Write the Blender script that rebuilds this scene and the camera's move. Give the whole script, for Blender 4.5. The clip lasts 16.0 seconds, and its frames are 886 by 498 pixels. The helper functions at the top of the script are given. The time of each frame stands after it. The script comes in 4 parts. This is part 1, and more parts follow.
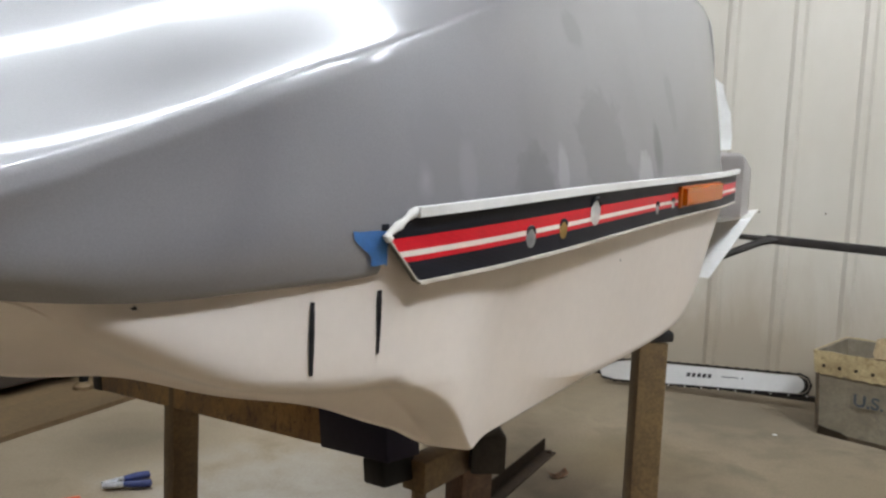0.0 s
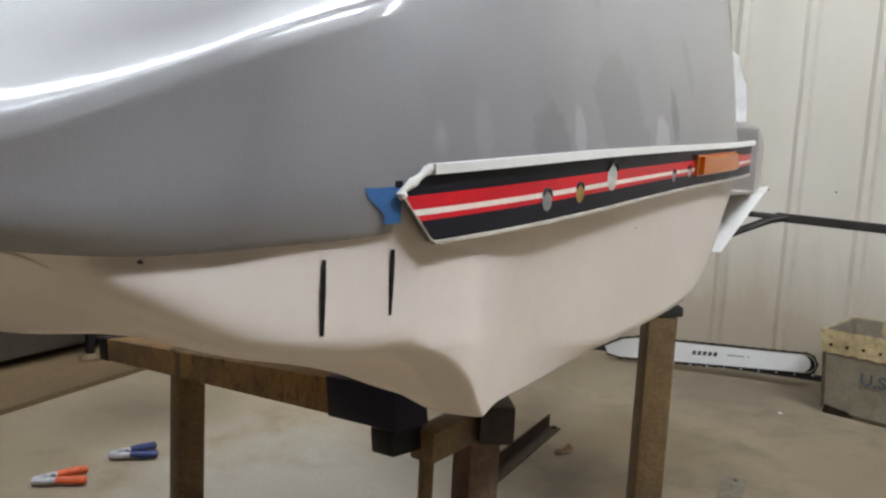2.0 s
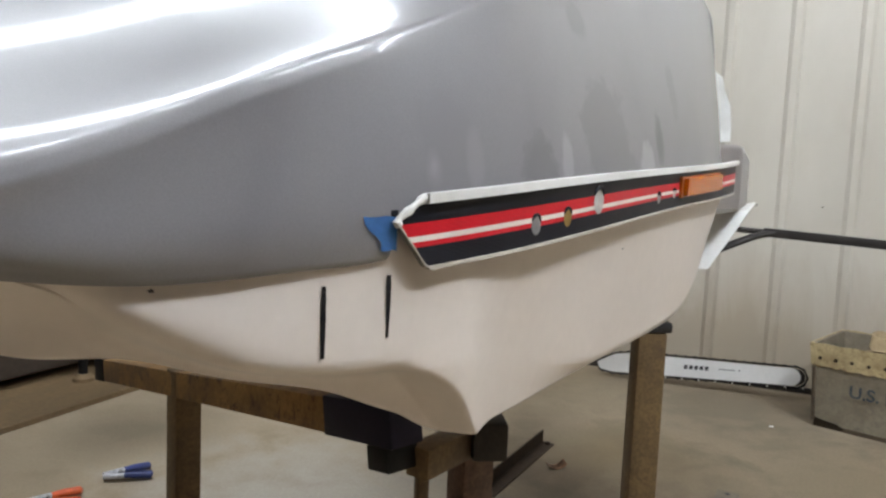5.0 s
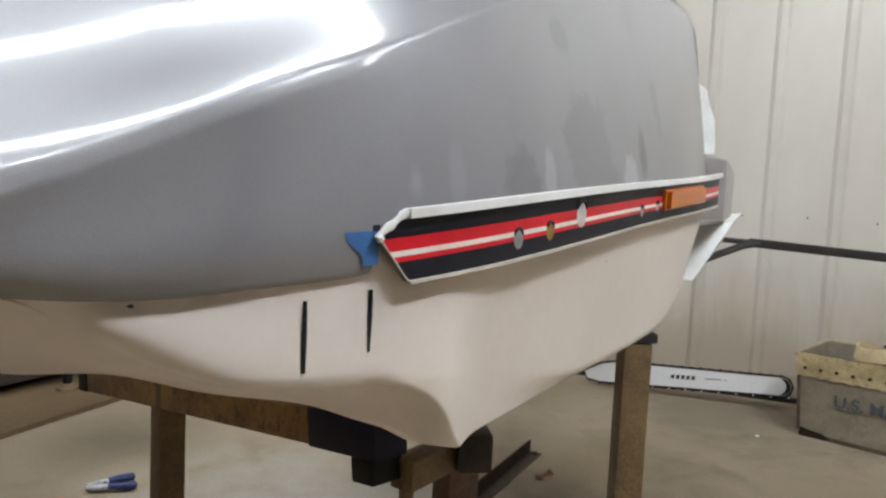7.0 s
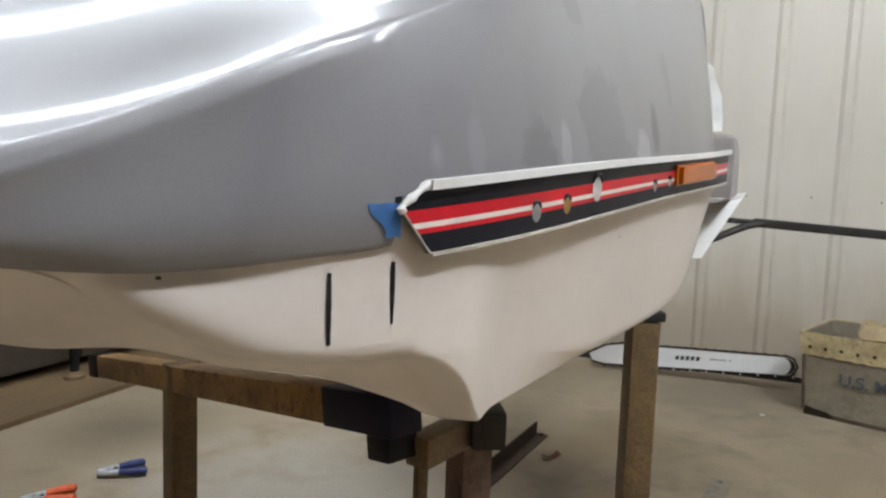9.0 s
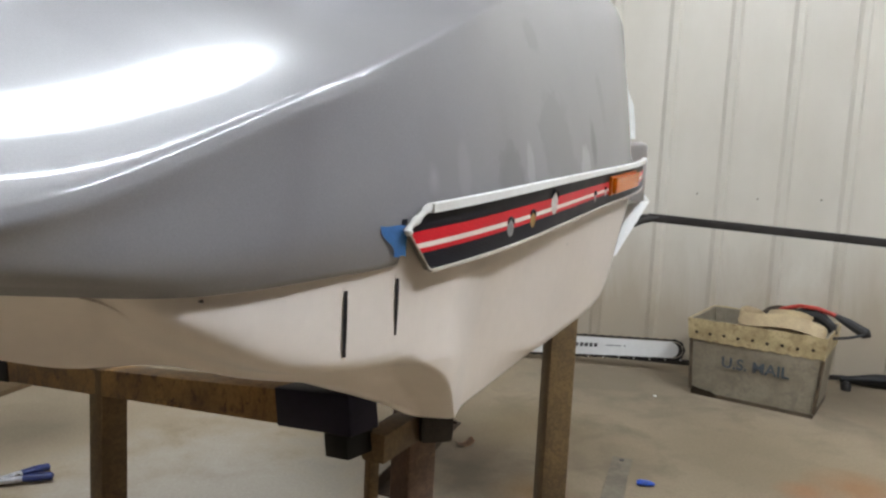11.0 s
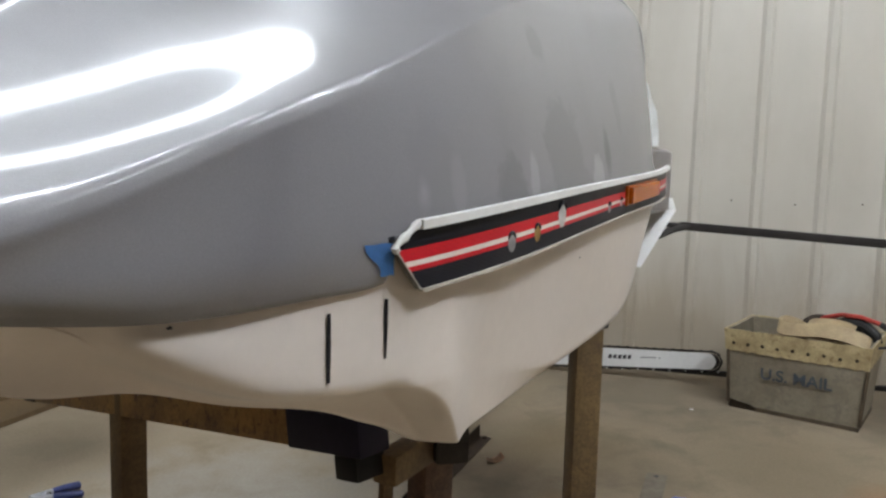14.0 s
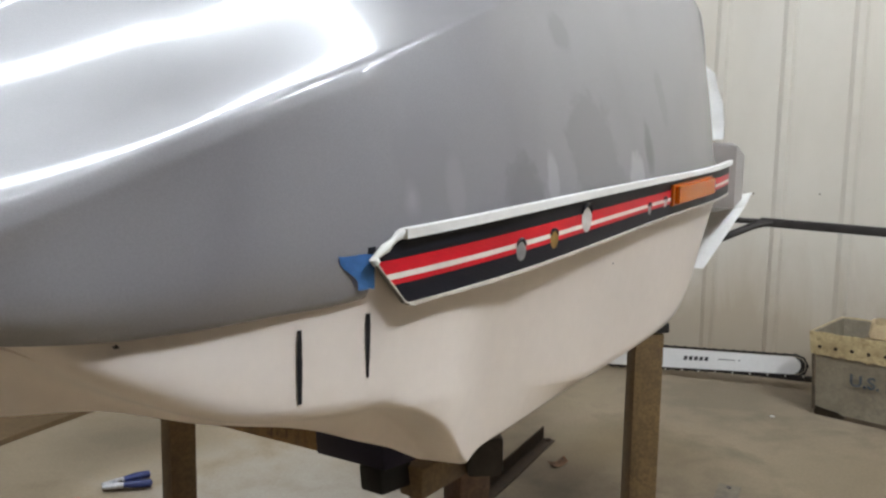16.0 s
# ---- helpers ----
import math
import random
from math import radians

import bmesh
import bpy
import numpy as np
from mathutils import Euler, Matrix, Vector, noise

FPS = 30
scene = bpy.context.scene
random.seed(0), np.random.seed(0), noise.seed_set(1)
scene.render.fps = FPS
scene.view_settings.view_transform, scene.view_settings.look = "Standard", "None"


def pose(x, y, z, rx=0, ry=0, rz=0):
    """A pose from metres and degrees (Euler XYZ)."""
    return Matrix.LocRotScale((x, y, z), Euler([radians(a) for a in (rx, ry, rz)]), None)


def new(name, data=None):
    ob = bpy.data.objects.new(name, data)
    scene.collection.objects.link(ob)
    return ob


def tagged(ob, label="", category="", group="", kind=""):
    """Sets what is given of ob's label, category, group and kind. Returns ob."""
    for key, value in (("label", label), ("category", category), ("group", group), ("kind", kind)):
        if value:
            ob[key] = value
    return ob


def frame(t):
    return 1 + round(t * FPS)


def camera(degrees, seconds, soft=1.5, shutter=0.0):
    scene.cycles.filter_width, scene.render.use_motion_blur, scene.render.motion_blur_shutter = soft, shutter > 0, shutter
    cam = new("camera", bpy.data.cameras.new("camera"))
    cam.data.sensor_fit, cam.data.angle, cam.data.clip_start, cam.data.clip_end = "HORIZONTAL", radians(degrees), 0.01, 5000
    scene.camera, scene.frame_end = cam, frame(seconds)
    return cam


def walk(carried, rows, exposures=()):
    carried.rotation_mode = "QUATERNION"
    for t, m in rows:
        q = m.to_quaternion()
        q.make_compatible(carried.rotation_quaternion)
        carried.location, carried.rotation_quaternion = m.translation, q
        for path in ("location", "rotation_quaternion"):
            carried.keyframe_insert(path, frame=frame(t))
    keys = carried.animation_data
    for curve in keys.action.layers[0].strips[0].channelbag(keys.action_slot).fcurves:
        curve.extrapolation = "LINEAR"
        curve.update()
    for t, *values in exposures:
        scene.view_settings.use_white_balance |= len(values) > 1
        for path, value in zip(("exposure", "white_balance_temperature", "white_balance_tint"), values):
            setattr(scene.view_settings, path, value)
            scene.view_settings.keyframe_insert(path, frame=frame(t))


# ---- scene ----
cam = camera(63.28, 16.0, soft=2.4)
PATH = [
    (0, pose(0.0000, 0.0000, 0.7900, 84.895, -2.366, 1.913)),
    (0.5, pose(-0.0115, -0.0114, 0.7896, 84.939, -2.647, 2.888)),
    (1, pose(-0.0166, -0.0115, 0.7887, 84.810, -3.113, 2.619)),
    (1.5, pose(-0.0108, 0.0043, 0.7881, 84.308, -3.381, 2.346)),
    (2, pose(-0.0058, 0.0121, 0.7774, 83.161, -2.819, 2.331)),
    (2.5, pose(-0.0183, -0.0062, 0.7835, 83.916, -4.282, 2.807)),
    (3, pose(-0.0246, -0.0200, 0.7874, 84.944, -4.568, 2.571)),
    (3.5, pose(-0.0204, -0.0221, 0.7926, 85.394, -3.565, 1.741)),
    (4, pose(-0.0087, -0.0069, 0.7853, 84.414, -2.757, 1.560)),
    (6.5, pose(-0.0041, -0.0092, 0.7859, 84.871, -2.283, 1.618)),
    (7, pose(-0.0020, -0.0093, 0.7895, 85.145, -2.669, 0.826)),
    (7.5, pose(-0.0060, -0.0051, 0.7856, 84.904, -2.540, 1.809)),
    (8, pose(-0.0113, -0.0018, 0.7800, 84.448, -2.783, 2.794)),
    (8.5, pose(-0.0112, -0.0014, 0.7783, 83.808, -2.727, 2.543)),
    (8.7, pose(-0.0098, -0.0044, 0.7790, 84.145, -2.464, 1.847)),
    (10.8, pose(-0.0915, -0.0428, 0.7955, 82.526, -1.914, -5.932)),
    (11, pose(-0.0835, -0.0463, 0.8007, 83.447, -2.771, -7.643)),
    (11.5, pose(-0.0712, -0.0407, 0.8080, 84.308, -2.588, -1.270)),
    (12, pose(-0.0488, -0.0283, 0.8145, 84.830, -2.829, -3.233)),
    (12.5, pose(-0.0581, -0.0256, 0.8132, 84.591, -2.822, -2.405)),
    (13, pose(-0.0497, -0.0304, 0.8116, 84.840, -1.593, -4.309)),
    (13.5, pose(-0.0466, -0.0346, 0.8075, 84.727, -1.214, -4.126)),
    (14, pose(-0.0529, -0.0263, 0.8030, 84.293, -1.504, -4.949)),
    (14.5, pose(-0.0594, -0.0250, 0.8070, 84.468, -2.207, -4.449)),
    (15, pose(-0.0589, -0.0235, 0.8042, 83.989, -2.632, -4.156)),
    (15.5, pose(-0.0407, -0.0133, 0.7947, 83.146, -2.071, -4.140)),
    (16, pose(0.0038, 0.0090, 0.8103, 83.671, -0.978, 1.454)),
]
walk(cam, PATH, exposures=[(0, 0.0), (11.2, 0.0), (12.2, -0.28), (15.2, -0.28), (16, 0.0)])

# ---- world and light ----
world = bpy.data.worlds.new("shop_air")
world.use_nodes = True
world.node_tree.nodes["Background"].inputs[0].default_value = (0.9, 0.93, 1.0, 1)
world.node_tree.nodes["Background"].inputs[1].default_value = 0.05
scene.world = world
CEILING = 3.4


# ---- materials ----
def material(name, rough=0.6, metal=0.0, coat=0.0, spec=0.5):
    m = bpy.data.materials.new(name)
    m.use_nodes = True
    nt = m.node_tree
    b = nt.nodes["Principled BSDF"]
    b.inputs["Roughness"].default_value = rough
    b.inputs["Metallic"].default_value = metal
    b.inputs["Coat Weight"].default_value = coat
    b.inputs["Specular IOR Level"].default_value = spec
    return m, nt, b


def noise_node(nt, scale, detail=4.0, rough=0.55, stretch=None, distortion=0.0):
    tc = nt.nodes.new("ShaderNodeTexCoord")
    n = nt.nodes.new("ShaderNodeTexNoise")
    n.inputs["Scale"].default_value = scale
    n.inputs["Detail"].default_value = detail
    n.inputs["Roughness"].default_value = rough
    n.inputs["Distortion"].default_value = distortion
    if stretch:
        mp = nt.nodes.new("ShaderNodeMapping")
        mp.inputs["Scale"].default_value = stretch
        nt.links.new(tc.outputs["Object"], mp.inputs["Vector"])
        nt.links.new(mp.outputs["Vector"], n.inputs["Vector"])
    else:
        nt.links.new(tc.outputs["Object"], n.inputs["Vector"])
    return n


def ramp_node(nt, source, stops):
    r = nt.nodes.new("ShaderNodeValToRGB")
    while len(r.color_ramp.elements) < len(stops):
        r.color_ramp.elements.new(0.5)
    for e, (p, c) in zip(r.color_ramp.elements, stops):
        e.position, e.color = p, (*c, 1)
    nt.links.new(source, r.inputs["Fac"])
    return r


def mix_node(nt, fac, a, b, blend="MIX"):
    m = nt.nodes.new("ShaderNodeMix")
    m.data_type, m.blend_type = "RGBA", blend
    for sock, v in ((m.inputs[0], fac), (m.inputs[6], a), (m.inputs[7], b)):
        if isinstance(v, bpy.types.NodeSocket):
            nt.links.new(v, sock)
        elif isinstance(v, tuple):
            sock.default_value = (*v, 1)
        else:
            sock.default_value = v
    return m.outputs[2]


def bump(nt, b, source, strength, distance):
    n = nt.nodes.new("ShaderNodeBump")
    n.inputs["Strength"].default_value = strength
    n.inputs["Distance"].default_value = distance
    nt.links.new(source, n.inputs["Height"])
    nt.links.new(n.outputs["Normal"], b.inputs["Normal"])


def worn(name, base, dark, scale=6.0, rough=0.6, metal=0.0, coat=0.0, fine=60.0, lift=0.25, relief=0.0004, spec=0.5, grime=None, stretch=None):
    """A colour with broad stains, fine grain, uneven gloss and a fine relief."""
    m, nt, b = material(name, rough, metal, coat, spec)
    broad = noise_node(nt, scale, 5, 0.6, stretch)
    grain = noise_node(nt, fine, 3, 0.6)
    r = ramp_node(nt, broad.outputs["Fac"], ((0.3, dark), (0.62, base)))
    g = ramp_node(nt, grain.outputs["Fac"], ((0.3, (1 - lift,) * 3), (0.7, (1.0,) * 3)))
    col = mix_node(nt, 1.0, r.outputs["Color"], g.outputs["Color"], "MULTIPLY")
    if grime:
        spots = noise_node(nt, scale * 2.7, 6, 0.7, distortion=0.6)
        s = ramp_node(nt, spots.outputs["Fac"], ((0.52, (0, 0, 0)), (0.68, (1, 1, 1))))
        col = mix_node(nt, s.outputs["Color"], col, grime)
    nt.links.new(col, b.inputs["Base Color"])
    mr = nt.nodes.new("ShaderNodeMapRange")
    mr.inputs["To Min"].default_value, mr.inputs["To Max"].default_value = max(rough - 0.1, 0.03), min(rough + 0.12, 1)
    nt.links.new(broad.outputs["Fac"], mr.inputs["Value"])
    nt.links.new(mr.outputs["Result"], b.inputs["Roughness"])
    bump(nt, b, grain.outputs["Fac"], 0.5, relief)
    return m


def hood_paint():
    m, nt, b = material("grey_hood_paint", 0.3, 0.0, 0.7, 0.45)
    b.inputs["Coat Roughness"].default_value = 0.1
    broad = noise_node(nt, 7.0, 3, 0.5, (1.0, 1.0, 0.45), 0.35)
    patches = ramp_node(nt, broad.outputs["Fac"], ((0.42, (0.188, 0.177, 0.186)), (0.5, (0.202, 0.191, 0.2)), (0.6, (0.21, 0.199, 0.207))))
    fine = noise_node(nt, 900, 2, 0.6)
    speck = ramp_node(nt, fine.outputs["Fac"], ((0.3, (0.93,) * 3), (0.7, (1.03,) * 3)))
    col = mix_node(nt, 1.0, patches.outputs["Color"], speck.outputs["Color"], "MULTIPLY")
    torn = noise_node(nt, 42, 4, 0.6)
    tc = nt.nodes.new("ShaderNodeTexCoord")
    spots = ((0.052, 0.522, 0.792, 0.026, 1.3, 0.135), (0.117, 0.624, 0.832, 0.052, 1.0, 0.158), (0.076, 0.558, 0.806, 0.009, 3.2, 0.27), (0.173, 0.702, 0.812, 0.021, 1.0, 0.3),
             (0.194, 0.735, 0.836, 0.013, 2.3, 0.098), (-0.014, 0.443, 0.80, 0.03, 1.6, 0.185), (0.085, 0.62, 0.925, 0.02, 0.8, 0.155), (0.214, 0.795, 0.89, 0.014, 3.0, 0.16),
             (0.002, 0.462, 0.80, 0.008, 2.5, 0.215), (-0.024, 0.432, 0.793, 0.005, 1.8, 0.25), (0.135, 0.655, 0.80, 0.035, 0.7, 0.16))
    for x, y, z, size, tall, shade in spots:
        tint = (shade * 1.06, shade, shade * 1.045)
        mp = nt.nodes.new("ShaderNodeMapping")
        mp.inputs["Scale"].default_value = (1, 1, 1 / tall)
        nt.links.new(tc.outputs["Object"], mp.inputs["Vector"])
        far = nt.nodes.new("ShaderNodeVectorMath")
        far.operation = "DISTANCE"
        nt.links.new(mp.outputs["Vector"], far.inputs[0])
        far.inputs[1].default_value = (x, y, z / tall)
        rag = nt.nodes.new("ShaderNodeMath")
        rag.operation = "MULTIPLY_ADD"
        nt.links.new(torn.outputs["Fac"], rag.inputs[0])
        rag.inputs[1].default_value = size * 1.3
        nt.links.new(far.outputs["Value"], rag.inputs[2])
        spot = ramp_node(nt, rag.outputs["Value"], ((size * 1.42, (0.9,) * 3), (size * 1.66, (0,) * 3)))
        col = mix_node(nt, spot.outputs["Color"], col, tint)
    nt.links.new(col, b.inputs["Base Color"])
    mr = nt.nodes.new("ShaderNodeMapRange")
    mr.inputs["To Min"].default_value, mr.inputs["To Max"].default_value = 0.3, 0.42
    nt.links.new(broad.outputs["Fac"], mr.inputs["Value"])
    nt.links.new(mr.outputs["Result"], b.inputs["Roughness"])
    wave = noise_node(nt, 22, 2, 0.4)
    bump(nt, b, wave.outputs["Fac"], 0.05, 0.002)
    return m


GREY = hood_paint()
PALEGREY = worn("light_grey_plastic", (0.64, 0.6, 0.575), (0.56, 0.525, 0.5), 8, 0.4, 0, 0.2, 90, 0.05, 0.0002)
WHITE = worn("white_gelcoat", (0.775, 0.695, 0.63), (0.71, 0.63, 0.562), 5, 0.36, 0, 0.25, 90, 0.04, 0.0002)
TRIM = worn("white_plastic_trim", (0.8, 0.79, 0.76), (0.7, 0.68, 0.64), 14, 0.35, 0, 0, 120, 0.06, 0.0002)
CREAM = worn("yellowed_trim_edge", (0.62, 0.58, 0.5), (0.5, 0.46, 0.39), 20, 0.45)
TRIMCORE = worn("dull_trim_core", (0.24, 0.225, 0.2), (0.15, 0.14, 0.12), 20, 0.55)
BLACKVINYL = worn("black_vinyl", (0.009, 0.009, 0.014), (0.006, 0.006, 0.009), 25, 0.42, 0, 0.0, 200, 0.1, 0.0001, spec=0.25)
REDVINYL = worn("red_vinyl", (0.6, 0.012, 0.022), (0.48, 0.009, 0.018), 25, 0.36, 0, 0.05, 200, 0.06, 0.0001, spec=0.3)
PALEVINYL = worn("pale_vinyl", (0.78, 0.72, 0.64), (0.7, 0.62, 0.54), 25, 0.35, 0, 0.1, 200, 0.06, 0.0001)
AMBER, _, _b = material("amber_lens", 0.22, 0, 0.1, 0.35)
_b.inputs["Base Color"].default_value = (0.52, 0.135, 0.006, 1)
_b.inputs["Subsurface Weight"].default_value = 0.25
_b.inputs["Subsurface Radius"].default_value = (0.01, 0.004, 0.001)
AMBERDARK = worn("amber_housing", (0.5, 0.13, 0.01), (0.4, 0.09, 0.006), 30, 0.3)
CHROME = worn("dull_bright_metal", (0.62, 0.6, 0.57), (0.45, 0.42, 0.38), 60, 0.28, 1.0)
BRASS = worn("yellowed_metal", (0.6, 0.42, 0.14), (0.42, 0.28, 0.08), 60, 0.35, 0.9)
MARKER = worn("black_marker_ink", (0.012, 0.011, 0.014), (0.03, 0.028, 0.03), 120, 0.5)
TAPE = worn("blue_masking_tape", (0.11, 0.31, 0.68), (0.09, 0.26, 0.6), 30, 0.75, 0, 0, 250, 0.15, 0.0003)
RUSTSTEEL = worn("brown_rusted_steel", (0.205, 0.128, 0.052), (0.09, 0.057, 0.028), 9, 0.55, 0.15, 0, 150, 0.4, 0.0006, grime=(0.085, 0.05, 0.026))
RUSTGOLD = worn("golden_rusted_steel", (0.42, 0.235, 0.075), (0.13, 0.07, 0.03), 15, 0.55, 0.1, 0, 150, 0.35, 0.0006, grime=(0.07, 0.034, 0.02))
OILYIRON = worn("oily_brown_iron", (0.05, 0.033, 0.021), (0.028, 0.019, 0.013), 25, 0.7, spec=0.15)
RUSTRED = worn("red_rusted_steel", (0.2, 0.115, 0.075), (0.085, 0.055, 0.04), 18, 0.6, 0.2, 0, 150, 0.35, 0.0006, grime=(0.2, 0.12, 0.07))
NAVY = worn("navy_paint", (0.016, 0.013, 0.034), (0.011, 0.009, 0.024), 18, 0.5, 0, 0.0, 120, 0.2, 0.0004, spec=0.2)
BLACKSTEEL = worn("black_painted_steel", (0.009, 0.0085, 0.0085), (0.006, 0.0055, 0.0055), 20, 0.5, 0.0, 0, 120, 0.3, 0.0005, spec=0.25)
RAILSTEEL = worn("dark_brown_painted_steel", (0.034, 0.028, 0.025), (0.018, 0.015, 0.013), 14, 0.55, 0.0, 0, 120, 0.3, 0.0005, spec=0.3)
DARKIRON = worn("dark_oily_iron", (0.05, 0.042, 0.036), (0.025, 0.02, 0.017), 25, 0.55, 0.5, 0, 120, 0.35, 0.0006)
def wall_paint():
    """Off-white sheet paint, browner towards its foot with a ragged edge."""
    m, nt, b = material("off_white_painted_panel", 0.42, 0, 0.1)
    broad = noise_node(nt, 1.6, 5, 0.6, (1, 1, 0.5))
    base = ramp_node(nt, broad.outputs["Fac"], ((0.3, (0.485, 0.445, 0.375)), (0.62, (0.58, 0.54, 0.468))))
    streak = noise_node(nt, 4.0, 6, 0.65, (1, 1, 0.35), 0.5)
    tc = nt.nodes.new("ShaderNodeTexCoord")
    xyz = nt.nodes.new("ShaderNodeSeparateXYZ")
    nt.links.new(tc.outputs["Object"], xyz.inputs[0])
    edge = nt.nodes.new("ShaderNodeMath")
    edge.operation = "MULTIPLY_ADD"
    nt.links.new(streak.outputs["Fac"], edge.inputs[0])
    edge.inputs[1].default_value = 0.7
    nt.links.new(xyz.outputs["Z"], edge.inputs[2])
    brown_foot = ramp_node(nt, edge.outputs["Value"], ((0.6, (0.7,) * 3), (0.92, (0, 0, 0))))
    col = mix_node(nt, brown_foot.outputs["Color"], base.outputs["Color"], (0.345, 0.275, 0.19))
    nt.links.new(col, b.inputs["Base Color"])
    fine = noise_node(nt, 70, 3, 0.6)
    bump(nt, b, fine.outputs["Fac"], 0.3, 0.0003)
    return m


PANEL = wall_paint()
PLAINWALL = worn("painted_wall", (0.62, 0.61, 0.58), (0.55, 0.53, 0.5), 1.2, 0.6)
# brown for unseen walls, chosen to warm and darken the body's reflections
TINTWALL = worn("brown_tint_wall", (0.16, 0.085, 0.055), (0.09, 0.05, 0.035), 2.0, 0.55, 0, 0.1, 60, 0.2, 0.0005, stretch=(1, 1, 0.15))
CEIL = worn("white_ceiling_sheet", (0.72, 0.72, 0.7), (0.66, 0.66, 0.64), 1.2, 0.6)
PLYWOOD = worn("brown_plywood", (0.21, 0.138, 0.066), (0.13, 0.085, 0.042), 5, 0.65, 0, 0, 60, 0.25, 0.0006, stretch=(0.3, 1, 1))
DARKWOOD = worn("dark_wood", (0.06, 0.042, 0.028), (0.035, 0.024, 0.016), 5, 0.7)
TUBSIDE = worn("grey_fibre_board", (0.32, 0.275, 0.2), (0.21, 0.172, 0.118), 9, 0.6, 0, 0, 90, 0.2, 0.0006, grime=(0.2, 0.17, 0.13))
TUBRIM = worn("yellowed_canvas_rim", (0.62, 0.5, 0.275), (0.37, 0.275, 0.14), 18, 0.7, 0, 0, 200, 0.25, 0.0006, grime=(0.27, 0.19, 0.09))
TUBDIRT = worn("dirty_brown_edge", (0.14, 0.1, 0.06), (0.06, 0.043, 0.028), 16, 0.75)
BELT = worn("tan_leather_belt", (0.46, 0.345, 0.19), (0.27, 0.19, 0.1), 12, 0.6, 0, 0, 140, 0.2, 0.0006)
RIVET = worn("dark_rivet", (0.06, 0.045, 0.03), (0.03, 0.022, 0.015), 40, 0.4, 0.7)
REDHOSE = worn("red_rubber", (0.5, 0.05, 0.035), (0.35, 0.03, 0.02), 30, 0.4)
BLACKRUBBER = worn("black_rubber", (0.02, 0.018, 0.017), (0.012, 0.01, 0.01), 30, 0.6)
INKBLUE = worn("faded_blue_ink", (0.055, 0.075, 0.1), (0.13, 0.135, 0.13), 30, 0.7)
BARWHITE = worn("white_bar_paint", (0.76, 0.75, 0.73), (0.7, 0.68, 0.65), 6, 0.35, lift=0.06)
INKDARK = worn("dark_print", (0.04, 0.035, 0.04), (0.06, 0.05, 0.055), 60, 0.5)
BLUEGRIP = worn("blue_vinyl_grip", (0.02, 0.035, 0.16), (0.012, 0.022, 0.11), 40, 0.4)
BRIGHTBLUE = worn("bright_blue_plastic", (0.02, 0.09, 0.5), (0.015, 0.06, 0.36), 40, 0.35)
JAW = worn("bright_clamp_steel", (0.66, 0.66, 0.68), (0.4, 0.4, 0.42), 50, 0.35, 0.4)
ORANGE = worn("orange_vinyl_grip", (0.8, 0.13, 0.03), (0.6, 0.09, 0.02), 40, 0.4)
LEAF = worn("dry_brown_leaf", (0.2, 0.1, 0.045), (0.1, 0.05, 0.025), 60, 0.7)


